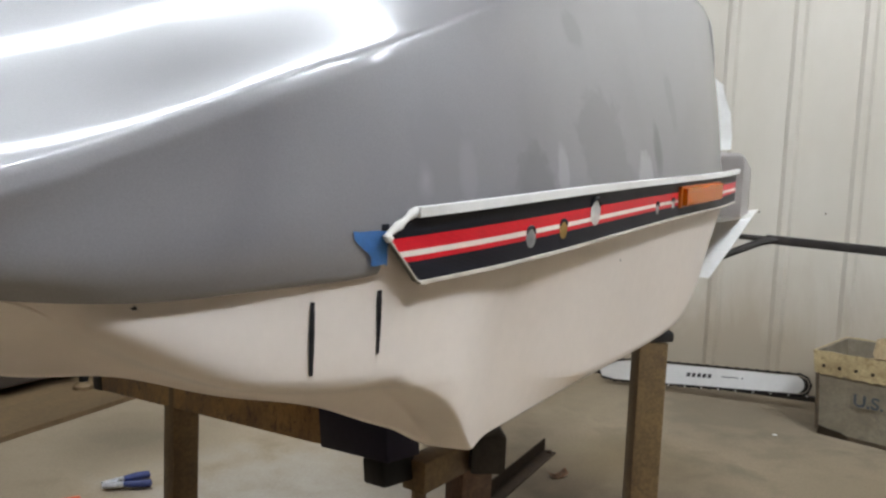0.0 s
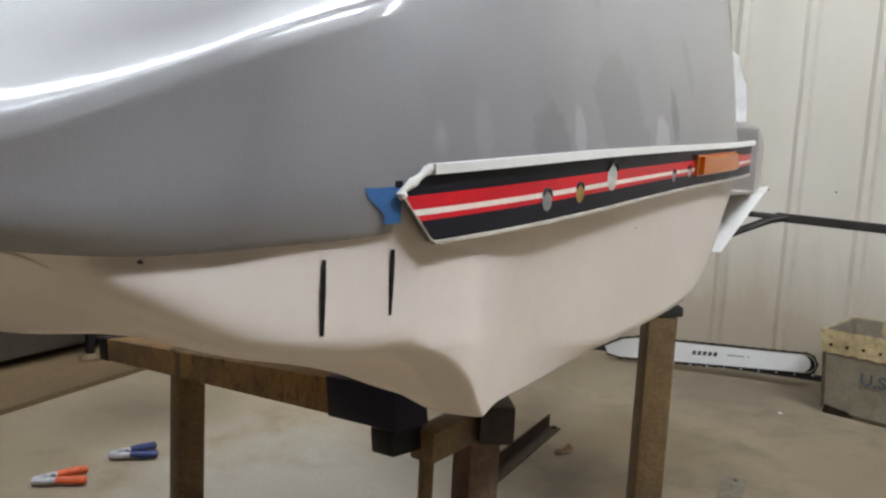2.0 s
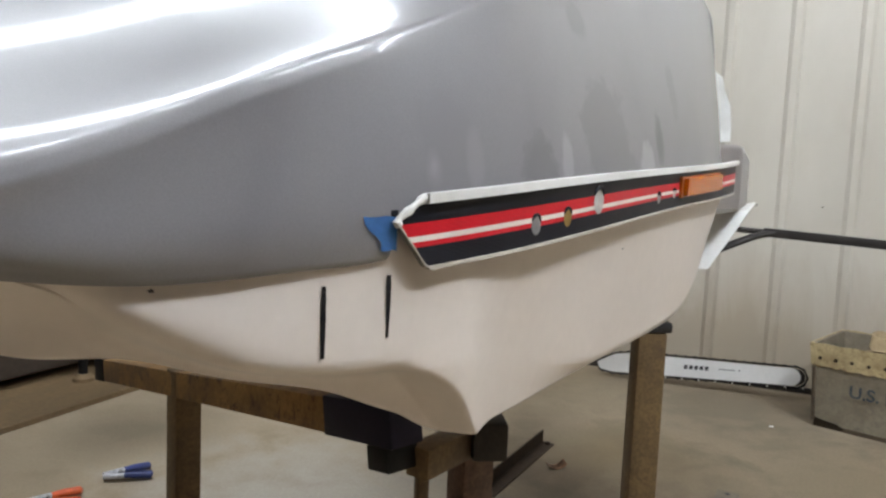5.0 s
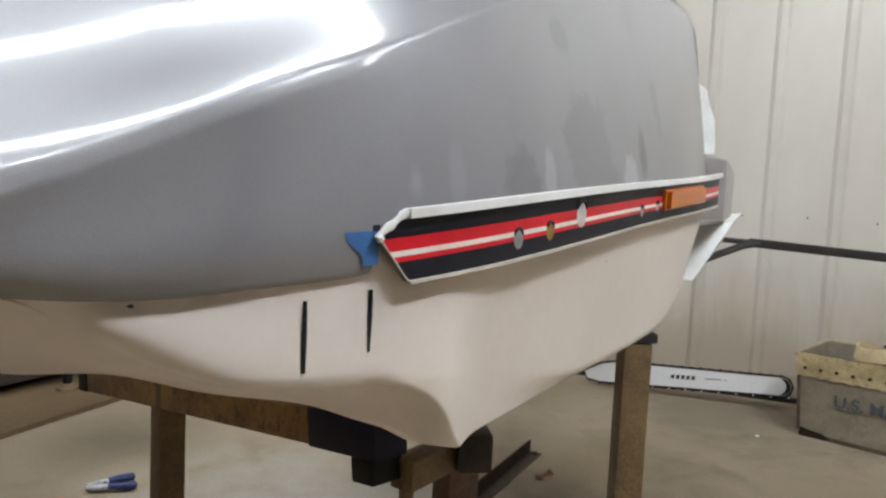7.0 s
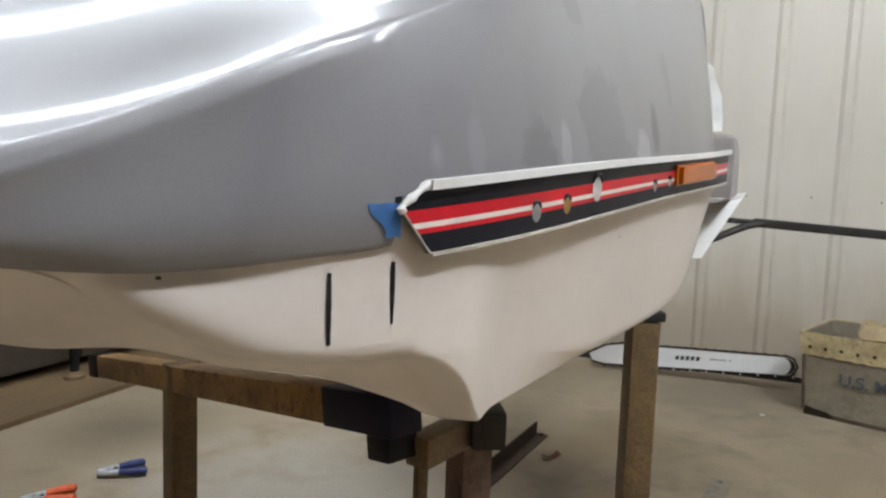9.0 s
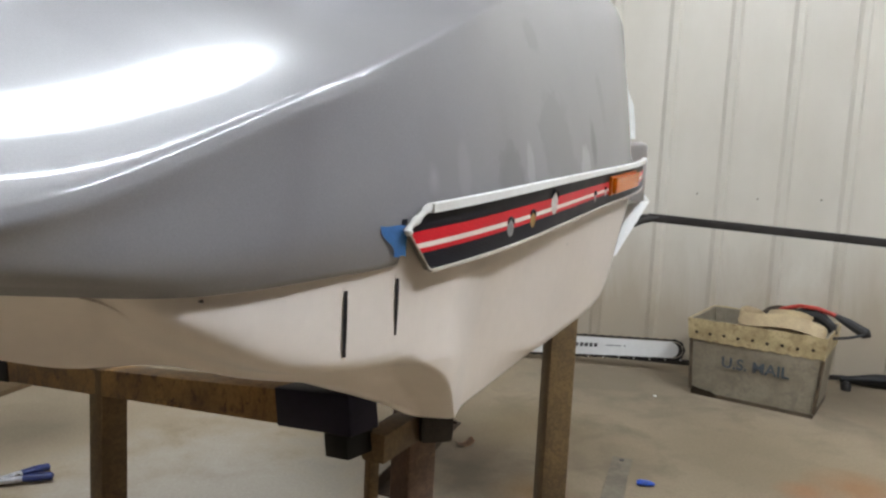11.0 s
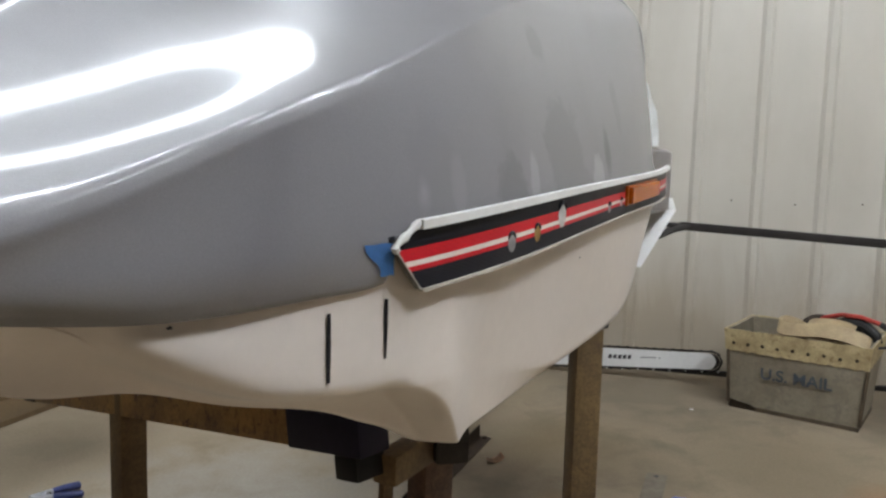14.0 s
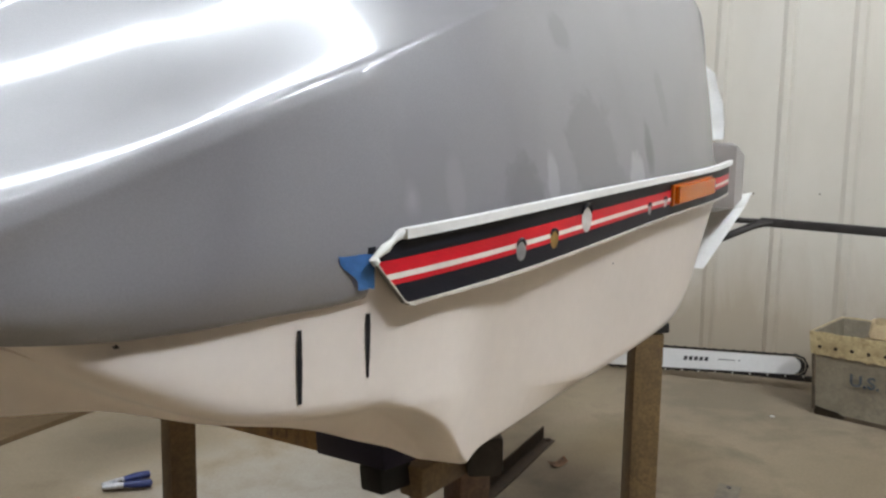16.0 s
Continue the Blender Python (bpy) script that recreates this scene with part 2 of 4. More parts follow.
def floor_paint():
    m, nt, b = material("stained_shaded_concrete", 0.7, spec=0.22)
    broad = noise_node(nt, 1.3, 6, 0.6, None, 0.2)
    mid = noise_node(nt, 6.5, 6, 0.6, None, 0.25)
    fine = noise_node(nt, 120, 3, 0.6)
    base = ramp_node(nt, broad.outputs["Fac"], ((0.3, (0.275, 0.214, 0.141)), (0.65, (0.36, 0.29, 0.204))))
    stain = ramp_node(nt, mid.outputs["Fac"], ((0.52, (0, 0, 0)), (0.75, (0.32, 0.32, 0.32))))
    col = mix_node(nt, stain.outputs["Color"], base.outputs["Color"], (0.15, 0.12, 0.075))
    tc = nt.nodes.new("ShaderNodeTexCoord")
    # stains; dark pools behind the legs and by the plywood also colour in shade
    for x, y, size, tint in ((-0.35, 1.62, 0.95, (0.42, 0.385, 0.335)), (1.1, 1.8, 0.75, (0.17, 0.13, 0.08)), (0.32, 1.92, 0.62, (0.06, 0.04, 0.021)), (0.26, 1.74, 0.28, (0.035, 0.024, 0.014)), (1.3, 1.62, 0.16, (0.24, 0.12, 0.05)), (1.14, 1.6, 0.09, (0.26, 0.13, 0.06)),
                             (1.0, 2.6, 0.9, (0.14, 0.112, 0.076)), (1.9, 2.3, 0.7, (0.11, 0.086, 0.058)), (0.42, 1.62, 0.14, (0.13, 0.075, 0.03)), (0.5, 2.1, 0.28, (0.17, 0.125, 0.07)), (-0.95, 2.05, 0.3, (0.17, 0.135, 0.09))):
        far = nt.nodes.new("ShaderNodeVectorMath")
        far.operation = "DISTANCE"
        nt.links.new(tc.outputs["Object"], far.inputs[0])
        far.inputs[1].default_value = (x, y, 0)
        rag = nt.nodes.new("ShaderNodeMath")
        rag.operation = "MULTIPLY_ADD"
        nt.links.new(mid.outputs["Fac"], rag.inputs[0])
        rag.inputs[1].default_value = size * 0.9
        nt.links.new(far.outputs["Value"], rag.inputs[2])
        stain_shade = ramp_node(nt, rag.outputs["Value"], ((size * 0.6, (0.75,) * 3), (size * 1.4, (0,) * 3)))
        col = mix_node(nt, stain_shade.outputs["Color"], col, tint)
    g = ramp_node(nt, fine.outputs["Fac"], ((0.3, (0.88,) * 3), (0.7, (1.03,) * 3)))
    col = mix_node(nt, 1.0, col, g.outputs["Color"], "MULTIPLY")
    nt.links.new(col, b.inputs["Base Color"])
    mr = nt.nodes.new("ShaderNodeMapRange")
    mr.inputs["To Min"].default_value, mr.inputs["To Max"].default_value = 0.6, 0.85
    nt.links.new(mid.outputs["Fac"], mr.inputs["Value"])
    nt.links.new(mr.outputs["Result"], b.inputs["Roughness"])
    bump(nt, b, fine.outputs["Fac"], 0.4, 0.0006)
    return m


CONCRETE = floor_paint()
LAMP, _, _b = material("lamp_tube", 0.4)
_b.inputs["Base Color"].default_value = (0.9, 0.9, 0.9, 1)
_b.inputs["Emission Color"].default_value = (0.886, 0.954, 1.043, 1)
_b.inputs["Emission Strength"].default_value = 178.0
LENS, _, _b = material("lamp_lens", 0.4)
_b.inputs["Base Color"].default_value = (0.9, 0.9, 0.9, 1)
_b.inputs["Emission Color"].default_value = (0.886, 0.954, 1.043, 1)
_b.inputs["Emission Strength"].default_value = 27.0


# ---- mesh helpers ----
def mesh_of(bm, name, mat, smooth=False, angle=None):
    bmesh.ops.recalc_face_normals(bm, faces=bm.faces)
    me = bpy.data.meshes.new(name)
    bm.to_mesh(me)
    bm.free()
    for m in mat if isinstance(mat, (list, tuple)) else [mat]:
        me.materials.append(m)
    if smooth:
        me.polygons.foreach_set("use_smooth", [True] * len(me.polygons))
        if angle:
            me.set_sharp_from_angle(angle=radians(angle))
    return me


def part(name, bm, mat, parent=None, label="", smooth=False, angle=35):
    ob = new(name, mesh_of(bm, name, mat, smooth, angle))
    if parent:
        ob.parent = parent
    if label:
        ob["label"] = label
    return ob


def thing(name, label, category, m=None, group="", kind=""):
    ob = new(name)
    ob.empty_display_size = 0.05
    if m is not None:
        ob.matrix_basis = m
    return tagged(ob, label, category, group, kind)


def box(bm, x0, y0, z0, x1, y1, z1, m=None, bevel=0.0, seg=2):
    g = bmesh.ops.create_cube(bm, size=1.0, matrix=Matrix.Translation(((x0 + x1) / 2, (y0 + y1) / 2, (z0 + z1) / 2)) @ Matrix.Diagonal((x1 - x0, y1 - y0, z1 - z0, 1)))
    if bevel:
        edges = list({e for v in g["verts"] for e in v.link_edges})
        r = bmesh.ops.bevel(bm, geom=edges, offset=bevel, segments=seg, affect="EDGES", profile=0.6)
        vs = {v for f in r["faces"] for v in f.verts} | {v for v in g["verts"] if v.is_valid}
    else:
        vs = set(g["verts"])
    if m is not None:
        bmesh.ops.transform(bm, matrix=m, verts=[v for v in vs if v.is_valid])
    return bm


def rod(bm, points, radius, sides=12, cap=True, flat=1.0):
    """A tube swept along points; radius may be one number or one per point."""
    pts = [Vector(p) for p in points]
    rad = radius if isinstance(radius, (list, tuple)) else [radius] * len(pts)
    rings, side = [], None
    for i, p in enumerate(pts):
        d = (pts[min(i + 1, len(pts) - 1)] - pts[max(i - 1, 0)]).normalized()
        if side is None:
            side = d.cross(Vector((0, 0, 1)) if abs(d.z) < 0.9 else Vector((1, 0, 0))).normalized()
        side = (side - d * side.dot(d)).normalized()
        up = side.cross(d)
        rings.append([bm.verts.new(p + rad[i] * (math.cos(a) * side + flat * math.sin(a) * up)) for a in [2 * math.pi * k / sides for k in range(sides)]])
    for a, b in zip(rings, rings[1:]):
        for k in range(sides):
            bm.faces.new((a[k], a[(k + 1) % sides], b[(k + 1) % sides], b[k]))
    if cap:
        bm.faces.new(rings[0][::-1])
        bm.faces.new(rings[-1])
    return bm


def sheet(bm, rows):
    """A grid of quads through rows of points."""
    grid = [[bm.verts.new(p) for p in r] for r in rows]
    for a, b in zip(grid, grid[1:]):
        for k in range(len(a) - 1):
            bm.faces.new((a[k], a[k + 1], b[k + 1], b[k]))
    return grid


def slab(bm, outline, depth):
    """A flat plate: outline in x and z, extruded along y by depth."""
    a = [bm.verts.new((x, 0, z)) for x, z in outline]
    b = [bm.verts.new((x, depth, z)) for x, z in outline]
    bm.faces.new(a)
    bm.faces.new(b[::-1])
    n = len(a)
    for k in range(n):
        bm.faces.new((a[k], b[k], b[(k + 1) % n], a[(k + 1) % n]))
    return bm


def disc(bm, centre, normal, r, depth, sides=20):
    n = Vector(normal).normalized()
    rod(bm, (Vector(centre), Vector(centre) + n * depth), r, sides)
    return bm


def spline(xs, ys):
    """A smooth curve through the given values (Catmull-Rom on uneven steps)."""
    xs, ys = list(map(float, xs)), list(map(float, ys))
    n = len(xs)
    m = []
    for i in range(n):
        a, b = max(i - 1, 0), min(i + 1, n - 1)
        m.append((ys[b] - ys[a]) / (xs[b] - xs[a]))

    def f(x):
        if x <= xs[0]:
            return ys[0]
        if x >= xs[-1]:
            return ys[-1]
        i = max(k for k in range(n - 1) if xs[k] <= x)
        h = xs[i + 1] - xs[i]
        t = (x - xs[i]) / h
        return (2 * t**3 - 3 * t**2 + 1) * ys[i] + (t**3 - 2 * t**2 + t) * h * m[i] + (-2 * t**3 + 3 * t**2) * ys[i + 1] + (t**3 - t**2) * h * m[i + 1]

    return f


def natural(xs, ys):
    """A curve through the given values with even curvature (natural cubic spline)."""
    xs, ys = np.array(xs, float), np.array(ys, float)
    n, h = len(xs), np.diff(np.array(xs, float))
    a, b = np.eye(n), np.zeros(n)
    for i in range(1, n - 1):
        a[i, i - 1:i + 2] = h[i - 1], 2 * (h[i - 1] + h[i]), h[i]
        b[i] = 6 * ((ys[i + 1] - ys[i]) / h[i] - (ys[i] - ys[i - 1]) / h[i - 1])
    m = np.linalg.solve(a, b)

    def f(x):
        i = int(min(max(np.searchsorted(xs, x) - 1, 0), n - 2))
        p, q = xs[i + 1] - x, x - xs[i]
        return float((m[i] * p**3 + m[i + 1] * q**3) / (6 * h[i]) + (ys[i] / h[i] - m[i] * h[i] / 6) * p + (ys[i + 1] / h[i] - m[i + 1] * h[i] / 6) * q)

    return f


def ease(a, b, x):
    t = min(max((x - a) / (b - a), 0), 1)
    return t * t * (3 - 2 * t)


# ---- the room ----
ANGLE = -20.0
WALL = pose(1.3, 2.86, 0, 0, 0, ANGLE)      # x runs along the ribbed wall, -y into the room
RIB, RIB0 = 0.2395, -0.287

bm = bmesh.new()
box(bm, -7, -7, -0.12, 7, 4.6, 0)
floor = tagged(part("floor", bm, CONCRETE), "grey concrete shop floor with brown stains and shade in its colour", "floor", kind="structure")
bm = bmesh.new()
box(bm, -7, -7, CEILING, 7, 4.6, CEILING + 0.12)
tagged(part("ceiling", bm, CEIL), "white sheet ceiling of the workshop", "ceiling", kind="structure")
bm = bmesh.new()
box(bm, -7, 0.03, 0, 7, 0.15, CEILING)
wall_back = tagged(part("wall_back", bm, PLAINWALL), "off-white ribbed metal wall of the workshop", "wall", kind="structure")
wall_back.matrix_basis = WALL
# left and front walls are out of view, added brown to tint the body
for name, b in (("wall_left", (-7.1, -7, -6.98, 5.2)), ("wall_front", (-7, -7.1, 7, -6.98)), ("wall_right", (6.98, -7, 7.1, 4.6))):
    bm = bmesh.new()
    box(bm, b[0], b[1], 0, b[2], b[3], CEILING)
    tagged(part(name, bm, PLAINWALL if name == "wall_right" else TINTWALL), "plain painted workshop wall" if name == "wall_right" else "unseen brown wall added to tint light and reflections", "wall", kind="structure")


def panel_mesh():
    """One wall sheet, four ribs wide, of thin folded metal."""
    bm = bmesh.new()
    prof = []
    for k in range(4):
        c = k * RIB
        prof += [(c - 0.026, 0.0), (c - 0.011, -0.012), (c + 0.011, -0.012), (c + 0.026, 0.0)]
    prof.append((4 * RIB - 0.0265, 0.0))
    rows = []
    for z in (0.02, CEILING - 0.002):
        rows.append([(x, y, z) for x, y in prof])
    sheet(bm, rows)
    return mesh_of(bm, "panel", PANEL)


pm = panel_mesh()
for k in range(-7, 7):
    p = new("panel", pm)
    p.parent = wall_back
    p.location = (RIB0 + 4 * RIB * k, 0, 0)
bm = bmesh.new()
disc(bm, (0, 0, 0), (0, -1, 0), 0.0035, 0.004, 8)
sm = mesh_of(bm, "screw", RIVET)
for k in range(-1, 8):
    s = new("screw", sm)
    s.parent = wall_back
    s.location = (RIB0 + RIB * (k + 0.5) + 0.026 + 0.004 * math.sin(k * 5.1), -0.0005, 0.735 + 0.006 * math.sin(k * 2.3))
bm = bmesh.new()
box(bm, -7, -0.02, 0, 7, 0.03, 0.02, bevel=0.003)
tr = tagged(part("baseboard", bm, DARKIRON), "thin dark base angle along the ribbed wall", "trim", kind="structure")
tr.matrix_basis = WALL


# ---- overhead lamps ----
def tube_lamp(x, y, turn, length=1.22, twin=True, r=0.016, z=CEILING, gap=0.36):
    lamp = thing("ceiling_light", "unseen white tube light added below the ceiling", "ceiling light", pose(x, y, z, 0, 0, turn), "shop lights")
    w = 0.045 if twin else 0.02
    bm = bmesh.new()
    box(bm, -length / 2 - 0.02, -w, -0.035 - gap, length / 2 + 0.02, w, 0 - gap, bevel=0.006)
    part("housing", bm, TRIM, lamp)
    for sx in (-0.4, 0.4):
        bm = bmesh.new()
        rod(bm, [(sx * length, 0, -gap), (sx * length, 0, 0)], 0.003, 6)
        part("hanger", bm, CHROME, lamp)
    for s in (-1, 1) if twin else (0,):
        bm = bmesh.new()
        rod(bm, [(-length / 2, s * 0.06, -0.05 - gap), (length / 2, s * 0.06, -0.05 - gap)], r, 10)
        part("tube", bm, LAMP, lamp)
    return lamp


def wrap_lamp(x, y, turn, length, width, z=CEILING, gap=0.36):
    """A broad strip light with one curved white lens."""
    lamp = thing("ceiling_light", "long white wrap-lens shop light hung below the ceiling", "ceiling light", pose(x, y, z, 0, 0, turn), "shop lights")
    bm = bmesh.new()
    box(bm, -length / 2 - 0.02, -width / 2 - 0.008, -0.03 - gap, length / 2 + 0.02, width / 2 + 0.008, -gap, bevel=0.006)
    part("housing", bm, TRIM, lamp)
    for sx in (-0.4, 0.4):
        bm = bmesh.new()
        rod(bm, [(sx * length, 0, -gap), (sx * length, 0, 0)], 0.003, 6)
        part("hanger", bm, CHROME, lamp)
    bm = bmesh.new()
    arc = [(width / 2 * math.cos(math.pi * k / 12), -0.031 - gap - 0.045 * math.sin(math.pi * k / 12)) for k in range(13)]
    sheet(bm, [[(sx * length / 2, py, pz) for py, pz in arc] for sx in (-1, 1)])
    for sx in (-1, 1):
        bm.faces.new([bm.verts.new((sx * length / 2, py, pz)) for py, pz in arc])
    bmesh.ops.remove_doubles(bm, verts=bm.verts[:], dist=1e-5)
    part("lens", bm, LENS, lamp)
    return lamp


wrap_lamp(-0.83, 1.72, 74, 2.4, 0.16)
# unseen tubes, added and placed to balance brightness on floor, body and wall
LAMPS = ((-0.45, 0.6, 45, 1.0, False, 0.013), (2.45, 0.75, -20, 1.22, False, 0.013), (1.65, -0.2, 45, 1.5, True, 0.017),
         (1.1, 0.35, -20, 1.22, False, 0.017), (-2.25, 1.87, 67, 1.22, False, 0.013))
for x, y, a, long, twin, r in LAMPS:
    tube_lamp(x, y, a, long, twin, r)

# ---- vehicle shell ----
# the side's line in plan, from the nose round the near side to the tail end
PLAN = ((-0.75, 0.36), (-0.62, 0.285), (-0.50, 0.245), (-0.40, 0.235), (-0.30, 0.255), (-0.22, 0.29), (-0.157, 0.327), (-0.082, 0.378),
        (-0.049, 0.408), (-0.03, 0.424), (0.041, 0.509), (0.101, 0.588), (0.215, 0.765), (0.30, 0.90), (0.382, 1.06), (0.388, 1.082), (0.379, 1.1), (0.345, 1.125), (0.1, 1.28))
_run = [0.0]
for _a, _b in zip(PLAN, PLAN[1:]):
    _run.append(_run[-1] + math.hypot(_b[0] - _a[0], _b[1] - _a[1]))
_knots = [k for k in range(len(PLAN)) if k not in (8, 9, 11)]
_sx = natural([_run[k] for k in _knots], [PLAN[k][0] for k in _knots])
_sy = natural([_run[k] for k in _knots], [PLAN[k][1] for k in _knots])


def along(u):
    return float(np.interp(u, range(len(PLAN)), _run))


def table(us, values):
    """Values at places on the side's line, joined smoothly along it."""
    f = natural([along(u) for u in us], values)
    return lambda u: f(along(u))


def plan(u):
    """Place and inward direction on the side's line."""
    q, h = along(u), 0.025
    t = Vector((_sx(q + h) - _sx(q - h), _sy(q + h) - _sy(q - h))).normalized()
    return Vector((_sx(q), _sy(q))), Vector((-t.y, t.x))


def on_side(u, d, z):
    p, n = plan(u)
    q = p + n * d
    return Vector((q.x, q.y, z))


seam_low = table((0, 3, 5, 6, 7, 8, 9, 10, 11, 12, 14, 18), (0.75, 0.746, 0.738, 0.732, 0.737, 0.741, 0.747, 0.757, 0.768, 0.787, 0.805, 0.812))


def seam(u):
    """Height of the hood's lower edge, which steps up behind the trim."""
    return seam_low(u) + 0.02 * ease(8.0, 8.3, u) * (1 - ease(10.0, 12.5, u))


# height of the hood's upper edge by distance along the side's line
EDGE = natural((0.0, 0.2, 0.4, 0.5, 0.55, 0.62, 0.70, 0.80, 0.90, 1.0, 1.1, 1.2, 1.3, 1.4, 1.5, 1.56, 1.6, 1.66, 2.0),
               (0.762, 0.7645, 0.768, 0.7705, 0.7755, 0.7985, 0.835, 0.8755, 0.9165, 0.954, 0.9845, 1.011, 1.033, 1.052, 1.066, 1.066, 1.056, 1.036, 1.02))
inset = table((0, 5, 7, 9.2, 10, 11, 12, 13, 14, 15, 18), (0.004, 0.004, 0.01, 0.022, 0.03, 0.042, 0.05, 0.05, 0.048, 0.05, 0.06))
bottom = table((0, 3, 4.85, 5.3, 6, 6.5, 7.05, 7.6, 8.4, 9.1, 9.5, 9.8, 10.1, 10.5, 11, 12, 12.6, 13, 13.4, 13.8, 14.4, 18),
               (0.699, 0.696, 0.693, 0.684, 0.679, 0.6655, 0.6545, 0.649, 0.640, 0.629, 0.610, 0.594, 0.5965, 0.601, 0.6055, 0.6135, 0.6185, 0.6265, 0.649, 0.685, 0.72, 0.73))
fold = table((0, 5, 5.5, 5.8, 6.2, 6.6, 7, 7.5, 9.2, 9.8, 10.6, 18), (0.743, 0.735, 0.724, 0.707, 0.688, 0.675, 0.669, 0.667, 0.666, 0.656, 0.638, 0.66))
INWARD = Vector((-0.62, 0.78))
def steps(a, b, n):
    return [a + (b - a) * k / n for k in range(n + 1)]


UU = steps(0, 4, 16)[:-1] + steps(4, 8.4, 78)[:-1] + steps(8.4, 9, 16)[:-1] + steps(9, 10, 40)[:-1] + steps(10, 13.5, 64)[:-1] + steps(13.5, 16.5, 44)[:-1] + steps(16.5, 18, 8)
shell = thing("snowmobile_body", "grey and white fibreglass snowmobile body on a steel stand", "vehicle body")


def tail_share(u):
    """0 where the hood has its sharp double edge, 1 on the rounded shoulder at the tail."""
    return ease(0.98, 1.22, along(u))


def tuck_in(u):
    """How far the upper edge stands in from the seam."""
    return inset(u) - 0.028 * (1 - ease(0.5, 0.68, along(u)))


def side_in(u, k):
    """How far the hood's side stands in from the line at a share k of its height."""
    nose_side = 1 - ease(0.66, 0.9, along(u))
    belly_out = 0.004 * math.sin(math.pi * k) * (1 - ease(12, 14, u)) * (1 - nose_side) + 0.045 * k * (1 - k) ** 3 * nose_side
    ins = tuck_in(u)
    return (ins * k**1.3 if ins > 0 else ins * k) - belly_out + 0.0175 * ease(12.6, 14.6, u) * ease(0, 0.12, k) * (1 - k)


def top_slope(s, e):
    """Slope of the hood's top at a distance e in from its upper edge: a shoulder, a shallow hollow, then a rise and the crown."""
    low = 0.042 - 0.031 * (s - 0.7)
    b = (s - 0.798) ** 2
    q = max((e - low) / 0.1, 0)
    shoulder = max(0.184 - 1.665 * (s - 0.7), 0) * max(1 - e / low, 0) ** 2
    hollow = max(0.59 - 1.946 * (s - 0.7), 0) * q * q / (1 + q)
    rising = 0.331 + (0.379 if s < 0.798 else 1.124) * b / (0.04 + b) + shoulder + hollow
    crown = min(max(0.147 + 0.5 * (s - 0.6), 0.12), 0.25)
    w = ease(0.88, 1.15, s)
    return max(rising - 30 * max(e - crown, 0), -0.12) * (1 - w) + w * max(0.33 * (1 - e / 0.4), -0.12)


def rounded(a, corner, b, n=5):
    return [a * (1 - t) ** 2 + corner * 2 * t * (1 - t) + b * t * t for t in [k / n for k in range(n + 1)]]


INNER = [0.004, 0.008, 0.0125] + [0.018 + 0.006 * k for k in range(21)] + [0.142 + 0.005 * k for k in range(26)] + [0.29, 0.34, 0.38, 0.43, 0.5, 0.58, 0.68, 0.78]


def hood_column(u):
    s = along(u)
    w, zs, ze, ins, (p, n) = tail_share(u), seam(u), EDGE(s), tuck_in(u), plan(u)
    gap, step, r = 0.0098 + 0.0102 * w**1.5, 0.0032 + 0.0168 * w**1.5, 0.0026 + 0.0097 * w**2
    low, high = on_side(u, ins, ze - gap), on_side(u, ins + step, ze)
    strip = (high - low).normalized()
    foot = seam_low(u)
    first = side_in(u, (zs - foot) / (ze - gap - foot))
    rows = [on_side(u, first + 0.02, zs - 0.003), on_side(u, first + 0.004, zs - 0.0042), on_side(u, first + 0.0012, zs - 0.0035), on_side(u, first, zs)]
    last = 1 - r / (ze - gap - zs)
    for k in (0.05, 0.1, 0.16, 0.22, 0.28, 0.35, 0.42, 0.5, 0.58, 0.66, 0.74, 0.82, 0.9, 0.96, 1.0):
        z = zs + (ze - gap - zs) * k * last
        rows.append(on_side(u, side_in(u, (z - foot) / (ze - gap - foot)), z))
    rows += rounded(rows[-1], low, low + strip * r)[1:]
    rows.append((low + high) / 2)
    top, z, e = [], ze, 0.0
    for d in INNER:
        z += sum(top_slope(s, e + (d - e) * (q + 0.5) / 4) for q in range(4)) * (d - e) / 4
        e = d
        share = ease(0.0, 0.3, e)
        way = (n * (1 - share) + INWARD * share).normalized() * e
        top.append(Vector((high.x + way.x, high.y + way.y, z)))
    rows += rounded(high - strip * r, high, top[0])[:-1]
    return rows + top


bm = bmesh.new()
sheet(bm, [hood_column(u) for u in UU])
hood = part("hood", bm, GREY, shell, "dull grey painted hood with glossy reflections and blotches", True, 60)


def thicken(ob, depth):
    """Turns the skin's faces outward and gives it a wall on the inside."""
    heart = Vector((-0.2, 1.0, 0.72))
    if sum(f.area * f.normal.dot(f.center - heart) for f in ob.data.polygons) < 0:
        ob.data.flip_normals()
    m = ob.modifiers.new("wall", "SOLIDIFY")
    m.thickness, m.offset = depth, -1.0


thicken(hood, 0.003)


def prow(k, u):
    """0 before and 1 behind the crease that runs from the fold down and back to the keel."""
    crease = along(8.95) + k * (along(9.86) - along(8.95))
    return ease(crease - 0.012, crease + 0.01, along(u))


